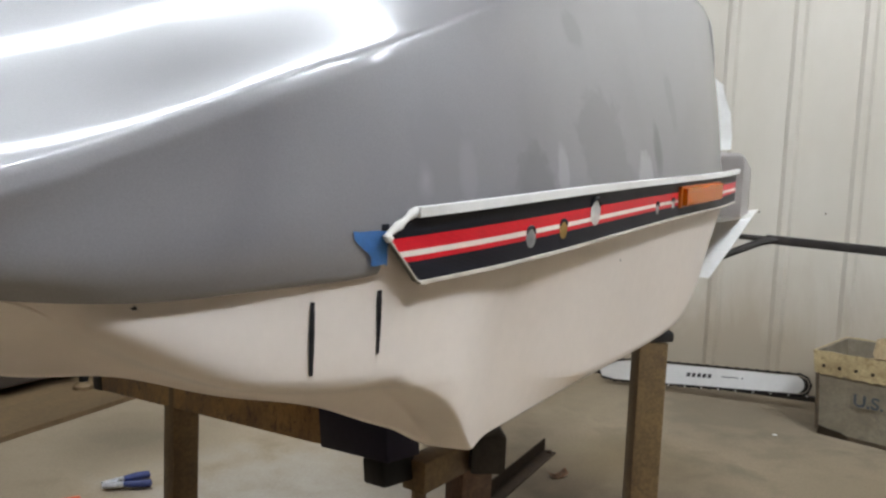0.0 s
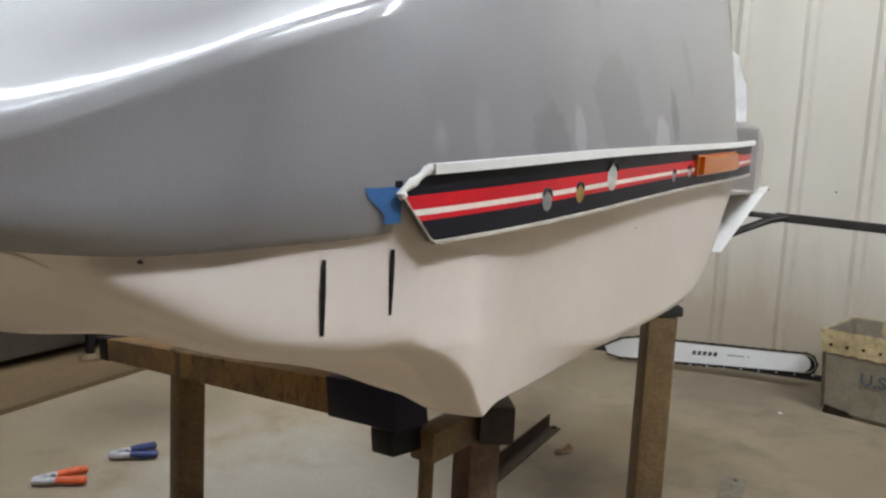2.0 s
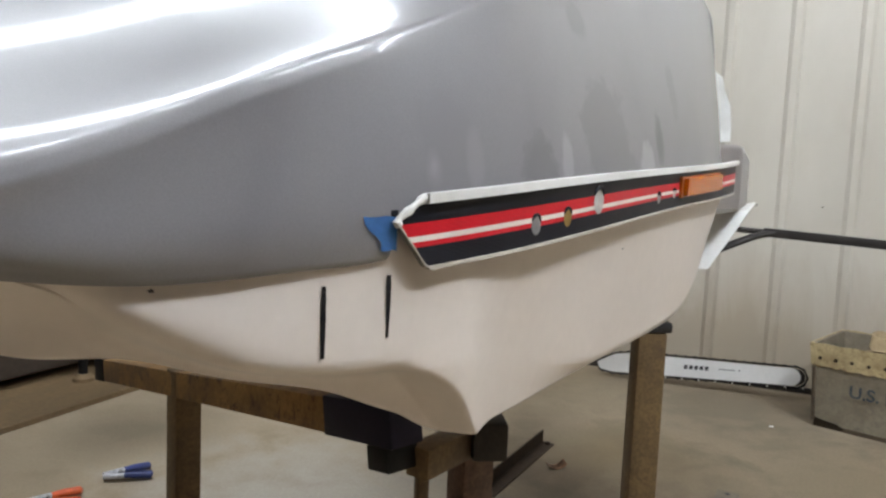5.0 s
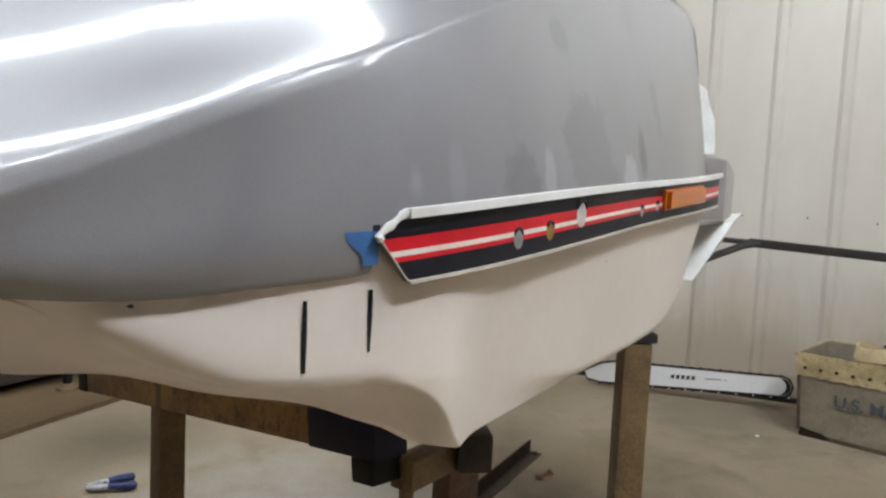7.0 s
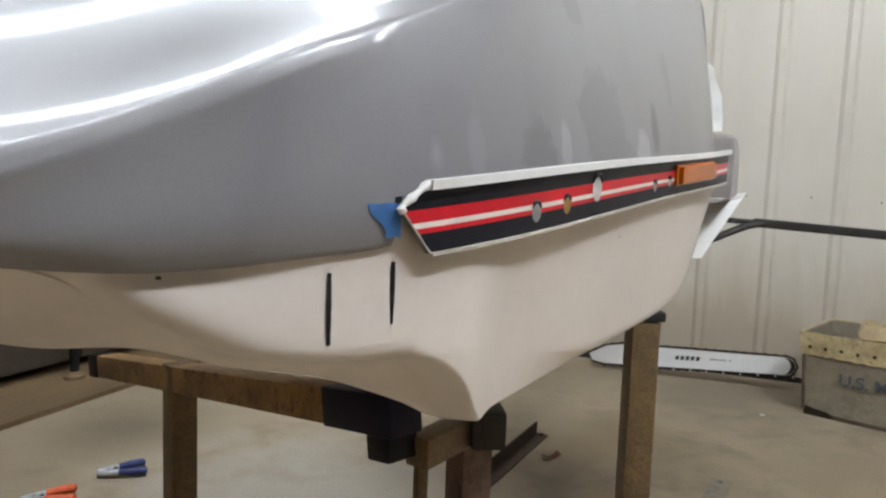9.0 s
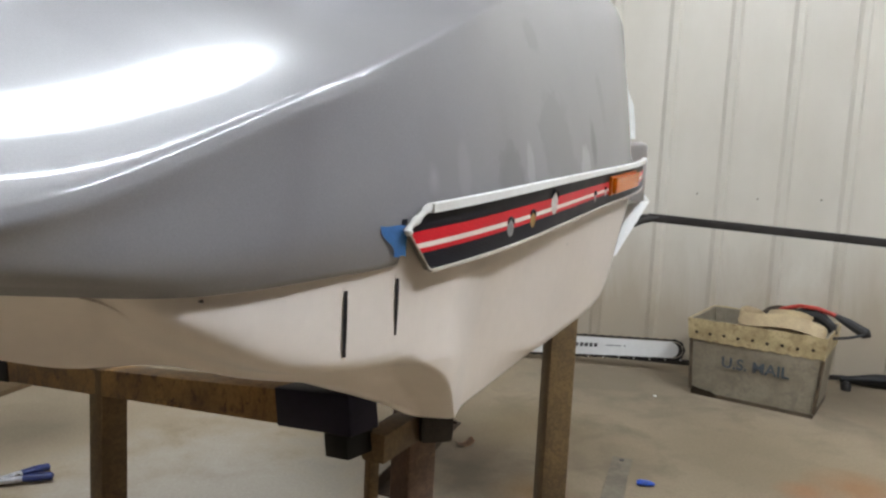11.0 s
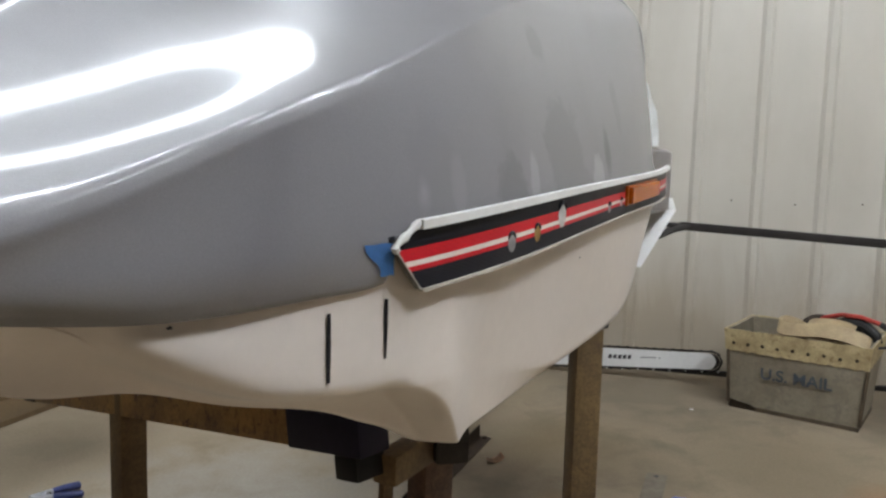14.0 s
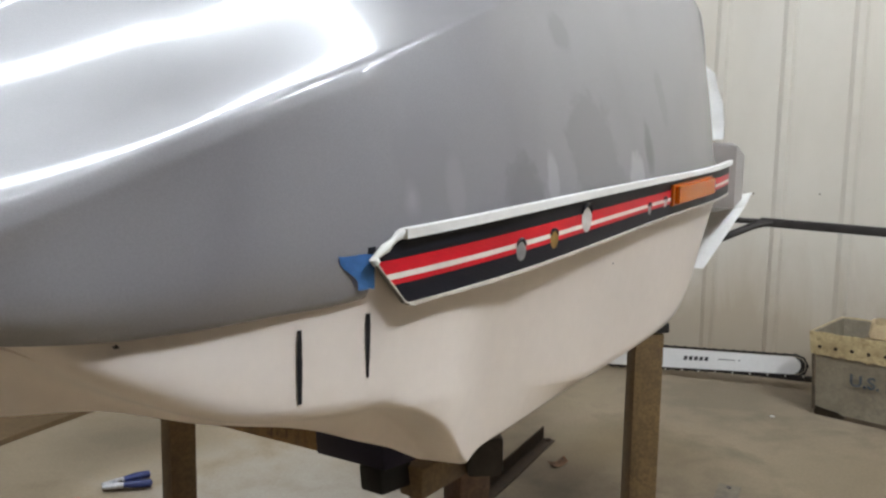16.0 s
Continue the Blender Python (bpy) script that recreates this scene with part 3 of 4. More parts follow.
def belly_column(u):
    zs, zb = seam(u), bottom(u)
    zf = max(fold(u), zb + 0.006)
    base = 0.0045 - 0.003 * ease(7.6, 10.6, u)
    under = 0.006 * ease(2.5, 5.6, u) * (1 - ease(6.0, 7.2, u))
    rows = [on_side(u, 0.012 + under, zs + 0.02), on_side(u, base + under, zs + 0.008), on_side(u, base + under, zs)]
    flat = ease(9.3, 10.2, u)
    soft = 0.002 + 0.004 * (1 - ease(5.4, 6.8, u))

    def bend(v):
        return soft * (math.log1p(math.exp((v - zs + zf) / soft)) - math.log1p(math.exp((zf - zs) / soft)))

    full = bend(zs - zb)
    hollow = 0.26 * full

    def tuck(z):
        return 0.052 * (1 - math.exp(-bend(zs - z) / hollow)) / (1 - math.exp(-full / hollow))

    for k in (0.12, 0.3, 0.5, 0.68, 0.82, 0.91, 0.96, 1.0):
        z = zs + (zf - zs) * k
        w = prow(0.0, u)
        rows.append(on_side(u, base + under * math.exp(-(((zs - z) / 0.013) ** 2)) + tuck(z) * (1 - w) + 0.025 * flat * k * w, z))
    for k in steps(0.03, 0.96, 26):
        w = prow(k, u)
        z = zf + (zb - zf) * k
        rows.append(on_side(u, base + tuck(z) * (1 - w) + (0.025 * flat + 0.0085 * k) * w, z))
    w = prow(1.0, u)
    last = 0.057 - 0.0185 * w
    rows.append(on_side(u, last, zb))
    rows.append(on_side(u, last + 0.008, zb))
    rows.append(on_side(u, last + 0.03, zb + 0.003))
    p, n = plan(u)
    for e in (0.12, 0.2, 0.32, 0.5):
        q = p + n * e
        rows.append(Vector((q.x, q.y, zb + 0.004)))
    return rows


bm = bmesh.new()
sheet(bm, [belly_column(u) for u in UU])
belly = part("belly_pan", bm, WHITE, shell, "off-white fibreglass belly pan with pencilled marks", True, 60)
thicken(belly, 0.003)

# trim strip along the side: a flat band with coloured stripes between white edges
top_line = table((8.85, 9.75, 10.95, 12.0, 14.25), (0.775, 0.783, 0.793, 0.807, 0.829))
low_line = table((9.1, 10.0, 11.05, 12.1, 14.1), (0.733, 0.741, 0.7505, 0.767, 0.783))


def nose(f):
    """How far the trim's pointed end draws back at a fraction of its height."""
    return (f - 0.7) / 0.3 * 0.86 if f > 0.7 else (0.7 - f) / 0.7 * 0.99


def band(bm, u0, u1, f0, f1, lift, thick, n=70, slant=0.0):
    """A strip that follows the side between two fractions of the trim's height."""
    outer0, outer1, inner0, inner1 = [], [], [], []
    for k in range(n + 1):
        s = k / n
        for f, o, i in ((f0, outer0, inner0), (f1, outer1, inner1)):
            q = u0 + slant * nose(f)
            u = q + (u1 - q) * s
            z = low_line(u) + (top_line(u) - low_line(u)) * f
            o.append(on_side(u, -lift - thick, z))
            i.append(on_side(u, -lift, z))
    sheet(bm, [outer0, outer1, inner1, inner0, outer0])
    for e in (0, n):
        bm.faces.new([bm.verts.new(q[e]) for q in (outer0, outer1, inner1, inner0)])
    bmesh.ops.remove_doubles(bm, verts=bm.verts[:], dist=1e-5)
    return bm


def band_stack(u0, u1, cuts, lift, thick):
    """Several bands on one another, which follow the pointed end."""
    bm = bmesh.new()
    for f0, f1 in zip(cuts, cuts[1:]):
        band(bm, u0, u1, f0, f1, lift, thick, 80, 1.0)
    return bm


STRIPES = ((0.02, 0.30, BLACKVINYL, "black stripe"), (0.30, 0.375, REDVINYL, "red stripe"), (0.375, 0.455, PALEVINYL, "pale stripe"),
           (0.455, 0.64, REDVINYL, "red stripe"), (0.64, 0.92, BLACKVINYL, "black stripe"))
trim = part("side_trim", band_stack(8.0, 14.22, (0.0, 0.2, 0.4, 0.7, 0.85, 0.985), 0.0015, 0.004), TRIMCORE, shell, "long striped side trim with drilled holes")
for f0, f1, mat, text in STRIPES:
    cuts = (f0, 0.71, f1) if f0 < 0.71 < f1 else (f0, f1)
    part("stripe", band_stack(8.004, 14.19, cuts, 0.0055, 0.0008), mat, trim, text)
part("upper_edge", band(bmesh.new(), 8.84, 14.24, 0.9, 1.035, 0.0045, 0.0065, 80, 0.0), TRIM, trim, "white raised upper edge")
part("lower_edge", band(bmesh.new(), 9.01, 14.2, -0.03, 0.02, 0.0035, 0.004, 80, 0.0), CREAM, trim, "pale lower edge")


def end_edge(f0, f1, r):
    bm = bmesh.new()
    pts = []
    for k in range(9):
        f = f0 + (f1 - f0) * k / 8
        u = 8.0 + nose(f)
        pts.append(on_side(u - 0.01, -0.007, low_line(u) + (top_line(u) - low_line(u)) * f))
    rod(bm, pts, [r * (1 + 0.3 * math.sin(k * 1.9)) for k in range(9)], 8)
    return bm


part("end_edge", end_edge(1.0, 0.64, 0.0024), TRIM, trim, "chipped white end edge", True)
part("end_edge", end_edge(0.66, -0.05, 0.0006), CREAM, trim, "thin pale end edge", True)

def drilled_hole(u, f, r, mat, label):
    """A hole through the vinyl with bright filler in it and a dark crescent for the shade under its upper rim."""
    z = low_line(u) + (top_line(u) - low_line(u)) * f
    p, n = plan(u)
    out, side = Vector((-n.x, -n.y, 0)), Vector((n.y, -n.x, 0))
    centre = on_side(u, -0.0062, z)
    bm = bmesh.new()
    rim = [bm.verts.new(centre + side * r * math.cos(a) + Vector((0, 0, 1.2 * r * math.sin(a))) + out * 0.0006) for a in [2 * math.pi * k / 24 for k in range(24)]]
    inner = [bm.verts.new(centre + (v.co - centre) * 0.6 + out * 0.0002) for v in rim]
    middle = bm.verts.new(centre + out * 0.0003)
    for k in range(24):
        bm.faces.new((rim[k], rim[(k + 1) % 24], inner[(k + 1) % 24], inner[k]))
        bm.faces.new((inner[k], inner[(k + 1) % 24], middle))
    hole = part("hole", bm, mat, trim, label, True, 60)
    bm = bmesh.new()
    arc = [centre + side * r * math.cos(a) + Vector((0, 0, 1.2 * r * math.sin(a))) + out * 0.0008 for a in [math.pi * (0.12 + 0.76 * k / 12) for k in range(13)]]
    rod(bm, arc, [0.2 * r * math.sin(math.pi * (k + 0.6) / 13.2) + 0.0002 for k in range(13)], 6)
    hole_shade = part("hole_shade", bm, BLACKVINYL, hole, "dark crescent standing in for shade in the hole", True)
    return hole_shade


FILLER = worn("pale_hole_filler", (0.66, 0.64, 0.6), (0.4, 0.38, 0.35), 90, 0.35, 0.1)
DULLFILL = worn("dull_grey_filler", (0.34, 0.34, 0.33), (0.2, 0.2, 0.2), 90, 0.35, 0.2)
for u, f, r, mat, text in ((10.0, 0.33, 0.0062, DULLFILL, "grey metal showing in a drilled hole"), (10.46, 0.35, 0.006, BRASS, "yellowed glue in a drilled hole"),
                           (11.0, 0.54, 0.0092, FILLER, "large drilled hole with pale filler"), (11.70, 0.34, 0.0048, DULLFILL, "small drilled hole"),
                           (11.93, 0.38, 0.0044, FILLER, "small drilled hole")):
    drilled_hole(u, f, r, mat, text)

part("torn_backing", band(bmesh.new(), 8.0, 8.2, 0.72, 0.84, 0.0008, 0.0012, 8), BLACKVINYL, trim, "torn black vinyl behind the end edge")


def marker_light():
    def block(u0, u1, f0, f1, lift, thick):
        return band(bmesh.new(), u0, u1, f0, f1, lift, thick, 16)
    base = part("marker_light", block(12.02, 13.05, 0.24, 0.78, 0.0062, 0.003), AMBERDARK, shell, "amber side marker light")
    part("lens", block(12.06, 13.01, 0.29, 0.73, 0.0092, 0.005), AMBER, base, "translucent amber lens")
    for k in range(6):
        f = 0.33 + 0.068 * k
        part("rib", block(12.1, 12.97, f, f + 0.025, 0.0142, 0.0006), AMBER, base)


marker_light()


def flag(lift):
    bm = bmesh.new()
    rows = []
    for k in range(9):
        q = k / 8
        u0 = 7.55 + 0.27 * ease(0.15, 0.75, q) + 0.015 * math.sin(q * 9)
        rows.append([on_side(u0 + (8.15 - u0) * j / 6, -lift, 0.7625 - 0.0195 * q - 0.0004 * math.sin(j * 1.3)) for j in range(7)])
    sheet(bm, rows)
    bmesh.ops.solidify(bm, geom=bm.faces[:], thickness=0.0004)
    return bm


part("tape", flag(0.003), TAPE, shell, "small torn piece of blue masking tape")


def pencil_line(u, z0, z1, w0, w1, lift=0.0037):
    bm = bmesh.new()
    rows = []
    for k in range(13):
        s = k / 12
        w = (w0 + (w1 - w0) * s) * (0.72 + 0.28 * math.sin(math.pi * min(max(s, 0.05), 0.97)) + 0.06 * math.sin(k * 2.1))
        z = z0 + (z1 - z0) * s
        rows.append([on_side(u - w, lift, z), on_side(u + w, lift, z)])
    sheet(bm, rows)
    bmesh.ops.solidify(bm, geom=bm.faces[:], thickness=0.0003)
    return bm


part("marker_line", pencil_line(7.1, 0.6825, 0.7235, 0.036, 0.038), MARKER, shell, "black felt-pen line")
part("marker_line", pencil_line(8.17, 0.690, 0.7275, 0.045, 0.09), MARKER, shell, "black felt-pen line, smudged")

def blotch(u0, z0, ru, rz, seed, surface_lift, mat, name, label):
    """An uneven flat spot that lies on the shell's side."""
    bm = bmesh.new()
    rows = []
    for k in range(4):
        row = []
        for j in range(29):
            a = 2 * math.pi * j / 28
            w = k / 3 * (0.72 + 0.5 * noise.noise((math.cos(a) * 1.4 + seed, math.sin(a) * 1.4, seed * 0.7)) + 0.16 * math.sin(5 * a + seed))
            u, z = u0 + ru * w * math.cos(a), z0 + rz * w * math.sin(a)
            row.append(on_side(u, surface_lift(u, z), z))
        rows.append(row)
    sheet(bm, rows)
    bmesh.ops.remove_doubles(bm, verts=bm.verts[:], dist=1e-6)
    return part(name, bm, mat, shell, label, True, 60)


for u, z, r in ((6.05, 0.7255, 0.0011), (7.9, 0.739, 0.0008), (11.4, 0.728, 0.0008)):
    blotch(u, z, r * 18 if u < 7 else r * 14, r, u, lambda a, b: 0.0034, MARKER, "chip", "tiny dark chip")

# tail behind the hood: grey side panel, white running board, white seat cowl
tail_dir = Vector((0.485, 1.18)).normalized()
tail_in = Vector((-tail_dir.y, tail_dir.x))


def tail(s, d, z):
    q = Vector((0.422, 1.15)) + tail_dir * s + tail_in * d
    return Vector((q.x, q.y, z))


bm = bmesh.new()
rows = []
for d, z in ((0.0, 0.757), (0.0, 0.765), (0.0, 0.848), (0.001, 0.854), (0.004, 0.858), (0.01, 0.86), (0.2, 0.861)):
    rows.append([tail(0.02, max(d, 0.12), z), tail(0.02, d - 0.004, z), tail(0.022, d - 0.009, z)] + [tail(v, d - 0.01, z) for v in steps(0.03, 0.5, 8)])
sheet(bm, rows)
bmesh.ops.solidify(bm, geom=bm.faces[:], thickness=0.006)
part("tail_panel", bm, PALEGREY, shell, "light grey rear side panel", True, 50)
bm = bmesh.new()
# front edge of the flared plate: inner top, outer tip, low corner, inner low corner, as (set back, in, height)
BOARD = ((0.09, 0.12, 0.748), (0.085, 0.026, 0.746), (0.15, -0.022, 0.7545), (0.152, -0.023, 0.7525), (0.036, 0.0315, 0.6545), (0.036, 0.12, 0.654))
rows = [[tail(v + back, d, z) for back, d, z in BOARD] for v in (0.0, 0.004, 0.3, 0.7, 1.1)]
sheet(bm, rows)
bm.faces.new([bm.verts.new(q) for q in rows[0]])
bmesh.ops.remove_doubles(bm, verts=bm.verts[:], dist=1e-5)
part("running_board", bm, TRIM, shell, "white flared running board", True, 20)
bm = bmesh.new()
rows = []
COWL = ((0.025, 0.866), (0.026, 0.89), (0.032, 0.93), (0.044, 0.96), (0.05, 0.985), (0.075, 1.008), (0.11, 1.026), (0.2, 1.04))
rows.append([tail(0.04 + 0.9 * (h - 0.866), 0.24, h) for d, h in COWL])
for s in [0.04] + steps(0.05, 0.5, 8):
    rows.append([tail(s + 0.9 * (h - 0.866), d + (-0.012 if s < 0.045 else -0.002 + 0.1 * s), h) for d, h in COWL])
sheet(bm, rows)
bmesh.ops.solidify(bm, geom=bm.faces[:], thickness=0.004)
part("seat_cowl", bm, TRIM, shell, "white curved cowl above the rear panel", True, 60)
bm = bmesh.new()
rows = [[tail(v, 0.03, 0.8565), tail(v, 0.03, 0.8655), tail(v, 0.2, 0.8655), tail(v, 0.2, 0.8565)] for v in [0.05] + steps(0.06, 0.5, 4)]
sheet(bm, rows)
part("gasket", bm, LEAF, shell, "brown foam gasket under the cowl")
bm = bmesh.new()
rows = [[tail(s, 0.15, 0.6), tail(s, 0.15, 0.70), tail(s, 0.4, 0.70), tail(s, 0.4, 0.6), tail(s, 0.15, 0.6)] for s in steps(0.1, 1.2, 3)]
sheet(bm, rows)
part("tunnel", bm, BLACKSTEEL, shell, "dark steel tunnel under the tail")

# ---- steel stand ----
stand = thing("steel_stand", "rusty square-tube steel stand under the body", "stand")


def beam(name, a, b, w, h, mat, parent=stand, label="", bevel=0.003, roll=0.0):
    a, b = Vector(a), Vector(b)
    d = b - a
    turn = d.to_track_quat("X", "Z").to_matrix().to_4x4()
    bm = bmesh.new()
    box(bm, 0, -w / 2, -h / 2, d.length, w / 2, h / 2, Matrix.Translation(a) @ turn @ pose(0, 0, 0, roll, 0, 0), bevel=bevel)
    return part(name, bm, mat, parent, label, True)


def leg(name, x, y, top, w, mat, turn=0.0, label=""):
    bm = bmesh.new()
    box(bm, -w / 2, -w / 2, 0, w / 2, w / 2, top, bevel=0.003)
    ob = part(name, bm, mat, stand, label, True)
    ob.matrix_basis = pose(x, y, 0, 0, 0, turn)
    return ob


L1, L2, L3, NE = Vector((-0.445, 1.12)), Vector((0.338, 1.275)), Vector((0.018, 0.87)), Vector((-0.047, 0.715))
leg("leg", L1.x, L1.y, 0.462, 0.042, RUSTSTEEL, 43)
leg("leg", L2.x, L2.y, 0.53, 0.05, RUSTSTEEL, 4)
bm = bmesh.new()
box(bm, -0.027, -0.027, 0.531, 0.034, 0.027, 0.55, bevel=0.006)
part("cap", bm, BLACKRUBBER, stand, "black rubber cap on a leg", True).matrix_basis = pose(L2.x, L2.y, 0, 0, 0, 4)
leg("leg", L3.x, L3.y, 0.5, 0.043, RUSTRED, 30, "reddish rusted square leg")
leg("leg", -0.04, 0.80, 0.463, 0.014, RUSTSTEEL, 30, "thin square prop")
A, B = Vector((L1.x, L1.y, 0.44)), Vector((NE.x + 0.013, NE.y - 0.013, 0.533))
d = (B - A).normalized()
mid, B = B - d * 0.155, B - d * 0.03
back = A - d * 0.33
beam("rail", back, mid, 0.042, 0.042, RUSTGOLD)
beam("rail_cap", back - d * 0.05, back - d * 0.001, 0.044, 0.044, BLACKSTEEL, label="black rail end cap")
beam("rail", mid, B, 0.044, 0.046, NAVY, label="navy painted rail end")
q = B - d * 0.04 + Vector((0, 0, -0.037))
beam("stub", q, B + Vector((0, 0, -0.037)) - d * 0.003, 0.042, 0.027, BLACKSTEEL, label="black stub tube")
beam("rail", (NE.x + 0.004, NE.y + 0.02, 0.482), (L3.x + 0.01, L3.y - 0.025, 0.48), 0.03, 0.034, RUSTSTEEL)
beam("pad", (-0.13, 0.79, 0.575), (-0.06, 0.73, 0.585), 0.05, 0.05, BLACKRUBBER, label="rubber pad on the rail")
beam("bracket", (L3.x - 0.004, 0.812, 0.487), (L3.x + 0.037, 0.818, 0.487), 0.05, 0.046, DARKIRON, label="dark iron bracket", bevel=0.006)

# ---- mail tub with straps ----
TUB = pose(1.232, 2.428, 0, 0, 0, math.degrees(math.atan2(2.15 - 2.428, 1.531 - 1.232)))
tub = thing("mail_tub", "grey fibre mail tub with yellowed riveted rim", "tub", TUB)
TW, TD, TH, FL = 0.408, 0.30, 0.286, 0.024


def tub_wall(bm, z0, z1, out, thick):
    def ring(z, o):
        k = z / TH * FL + o
        return [Vector((-k, -k, z)), Vector((TW + k, -k, z)), Vector((TW + k, TD + k, z)), Vector((-k, TD + k, z))]
    rings = [ring(z0, out), ring(z1, out), ring(z1, out - thick), ring(z0, out - thick)]
    vs = [[bm.verts.new(p) for p in r] for r in rings]
    for a, b in zip(vs, vs[1:] + vs[:1]):
        for k in range(4):
            bm.faces.new((a[k], a[(k + 1) % 4], b[(k + 1) % 4], b[k]))
    return bm


bm = tub_wall(bmesh.new(), 0.0, TH, 0.0, 0.006)
box(bm, 0, 0, 0.001, TW, TD, 0.007)
bmesh.ops.subdivide_edges(bm, edges=bm.edges[:], cuts=3, use_grid_fill=True)
for v in bm.verts:
    v.co.y += 0.003 * math.sin(v.co.x * 14) * math.sin(math.pi * v.co.z / TH)
part("side", bm, TUBSIDE, tub)
bm = tub_wall(bmesh.new(), TH * 0.74, TH + 0.004, 0.004, 0.0035)
bmesh.ops.subdivide_edges(bm, edges=bm.edges[:], cuts=23, use_grid_fill=True)
for v in bm.verts:
    low = 1 - (v.co.z - TH * 0.74) / (TH * 0.26 + 0.004)
    v.co.z += 0.003 * low * math.sin(v.co.x * 131 + v.co.y * 90) + 0.0015 * (1 - low) * math.sin(v.co.x * 70)
    v.co.y += 0.0012 * math.sin(v.co.x * 122) * math.sin(math.pi * low)
part("rim", bm, TUBRIM, tub, "yellowed canvas rim", True)
part("base_band", tub_wall(bmesh.new(), 0.0, 0.014, 0.003, 0.0025), TUBDIRT, tub, "dirty brown base band")
bm = bmesh.new()
slab(bm, [(-0.001, 0.003), (0.08, 0.002), (0.095, 0.01), (0.07, 0.022), (0.03, 0.026), (0.0, 0.032)], 0.002)
bmesh.ops.translate(bm, verts=bm.verts[:], vec=(0, -0.0075, 0))
part("patch", bm, RIVET, tub, "worn black corner patch")
for x in (-0.012, TW + 0.012):
    bm = bmesh.new()
    rod(bm, [(x * 0.4 if x < 0 else TW + 0.005, -0.006, 0.02), (x if x < 0 else TW + 0.02, -0.022, TH * 0.74)], 0.006, 8)
    part("corner_binding", bm, TUBDIRT, tub)
bm = bmesh.new()
disc(bm, (0, 0, 0), (0, -1, 0), 0.006, 0.003, 10)
rm = mesh_of(bm, "rivet", RIVET)
for k in range(9):
    r = new("rivet", rm)
    r.parent = tub
    r.location = (0.006 + k * (TW - 0.01) / 8.2, -0.0265 + 0.0035, TH * 0.84 + 0.002 * math.sin(k * 3.3))


def lettering(text, size, mat, m, parent, name, depth=0.0004):
    c = bpy.data.curves.new(name, "FONT")
    c.body, c.size, c.extrude, c.offset = text, size, depth, 0.0012
    tmp = bpy.data.objects.new(name, c)
    scene.collection.objects.link(tmp)
    me = bpy.data.meshes.new_from_object(tmp.evaluated_get(bpy.context.evaluated_depsgraph_get()))
    bpy.data.objects.remove(tmp)
    bpy.data.curves.remove(c)
    me.materials.clear()
    me.materials.append(mat)
    ob = new(name, me)
    ob.parent, ob.matrix_basis = parent, m
    return ob


lettering("U.S.", 0.056, INKBLUE, pose(0.1, -0.0175, 0.126, 90 + 4.8, 0, 0), tub, "lettering")
lettering("MAIL", 0.056, INKBLUE, pose(0.205, -0.0175, 0.126, 90 + 4.8, 0, 0), tub, "lettering")


def strap(name, pts, width, thick, mat, label, parent=None):
    """A flat strap swept along points, standing on edge or lying as its width says."""
    bm = bmesh.new()
    pts = [Vector(p) for p in pts]
    fine = []
    sx, sy, sz = (spline(range(len(pts)), [p[i] for p in pts]) for i in range(3))
    for k in range(12 * (len(pts) - 1) + 1):
        fine.append(Vector((sx(k / 12), sy(k / 12), sz(k / 12))))
    rows = []
    w = Vector(width)
    for i, p in enumerate(fine):
        t = (fine[min(i + 1, len(fine) - 1)] - fine[max(i - 1, 0)]).normalized()
        n = t.cross(w).normalized() * thick
        rows.append([p - w / 2 - n, p + w / 2 - n, p + w / 2 + n, p - w / 2 + n, p - w / 2 - n])
    sheet(bm, rows)
    bm.faces.new([bm.verts.new(q) for q in rows[0][:4]])
    bm.faces.new([bm.verts.new(q) for q in rows[-1][:4]])
    bmesh.ops.remove_doubles(bm, verts=bm.verts[:], dist=1e-5)
    return part(name, bm, mat, parent, label, True, 40)


belt = thing("belt", "tan leather belt looped in the mail tub", "belt", TUB @ pose(0, 0, 0.026))
strap("strap", [(0.23, 0.15, 0.24), (0.19, 0.13, 0.275), (0.145, 0.1, 0.292), (0.132, 0.07, 0.288), (0.15, 0.045, 0.278), (0.2, 0.03, 0.281), (0.26, 0.022, 0.29), (0.32, 0.018, 0.291), (0.37, 0.016, 0.283), (0.408, 0.018, 0.272),
                (0.418, 0.024, 0.258), (0.4, 0.026, 0.249), (0.35, 0.024, 0.252), (0.29, 0.02, 0.262), (0.24, 0.018, 0.266)], (0, 0.03, 0.042), 0.0042, BELT, "folded tan strap", belt)
strap("strap", [(0.1, 0.05, 0.23), (0.17, 0.03, 0.252), (0.25, 0.02, 0.248), (0.33, 0.02, 0.238), (0.39, 0.03, 0.228)], (0, 0.016, 0.024), 0.0025, BELT, "lower tan strap", belt)
strap("strap", [(0.18, 0.25, 0.22), (0.2, 0.2, 0.275), (0.23, 0.16, 0.297), (0.3, 0.15, 0.303), (0.36, 0.16, 0.29)], (0, 0.05, 0.012), 0.0028, BELT, "tan strap lying behind", belt)
strap("strap", [(0.12, 0.26, 0.2), (0.2, 0.24, 0.285), (0.3, 0.22, 0.29), (0.4, 0.2, 0.24)], (0, 0.02, 0.034), 0.002, DARKWOOD, "dark brown strap", belt)
hose = thing("jumper_hose", "red rubber hose with black ends in the tub", "hose", TUB @ pose(0, 0, 0.03))
bm = bmesh.new()
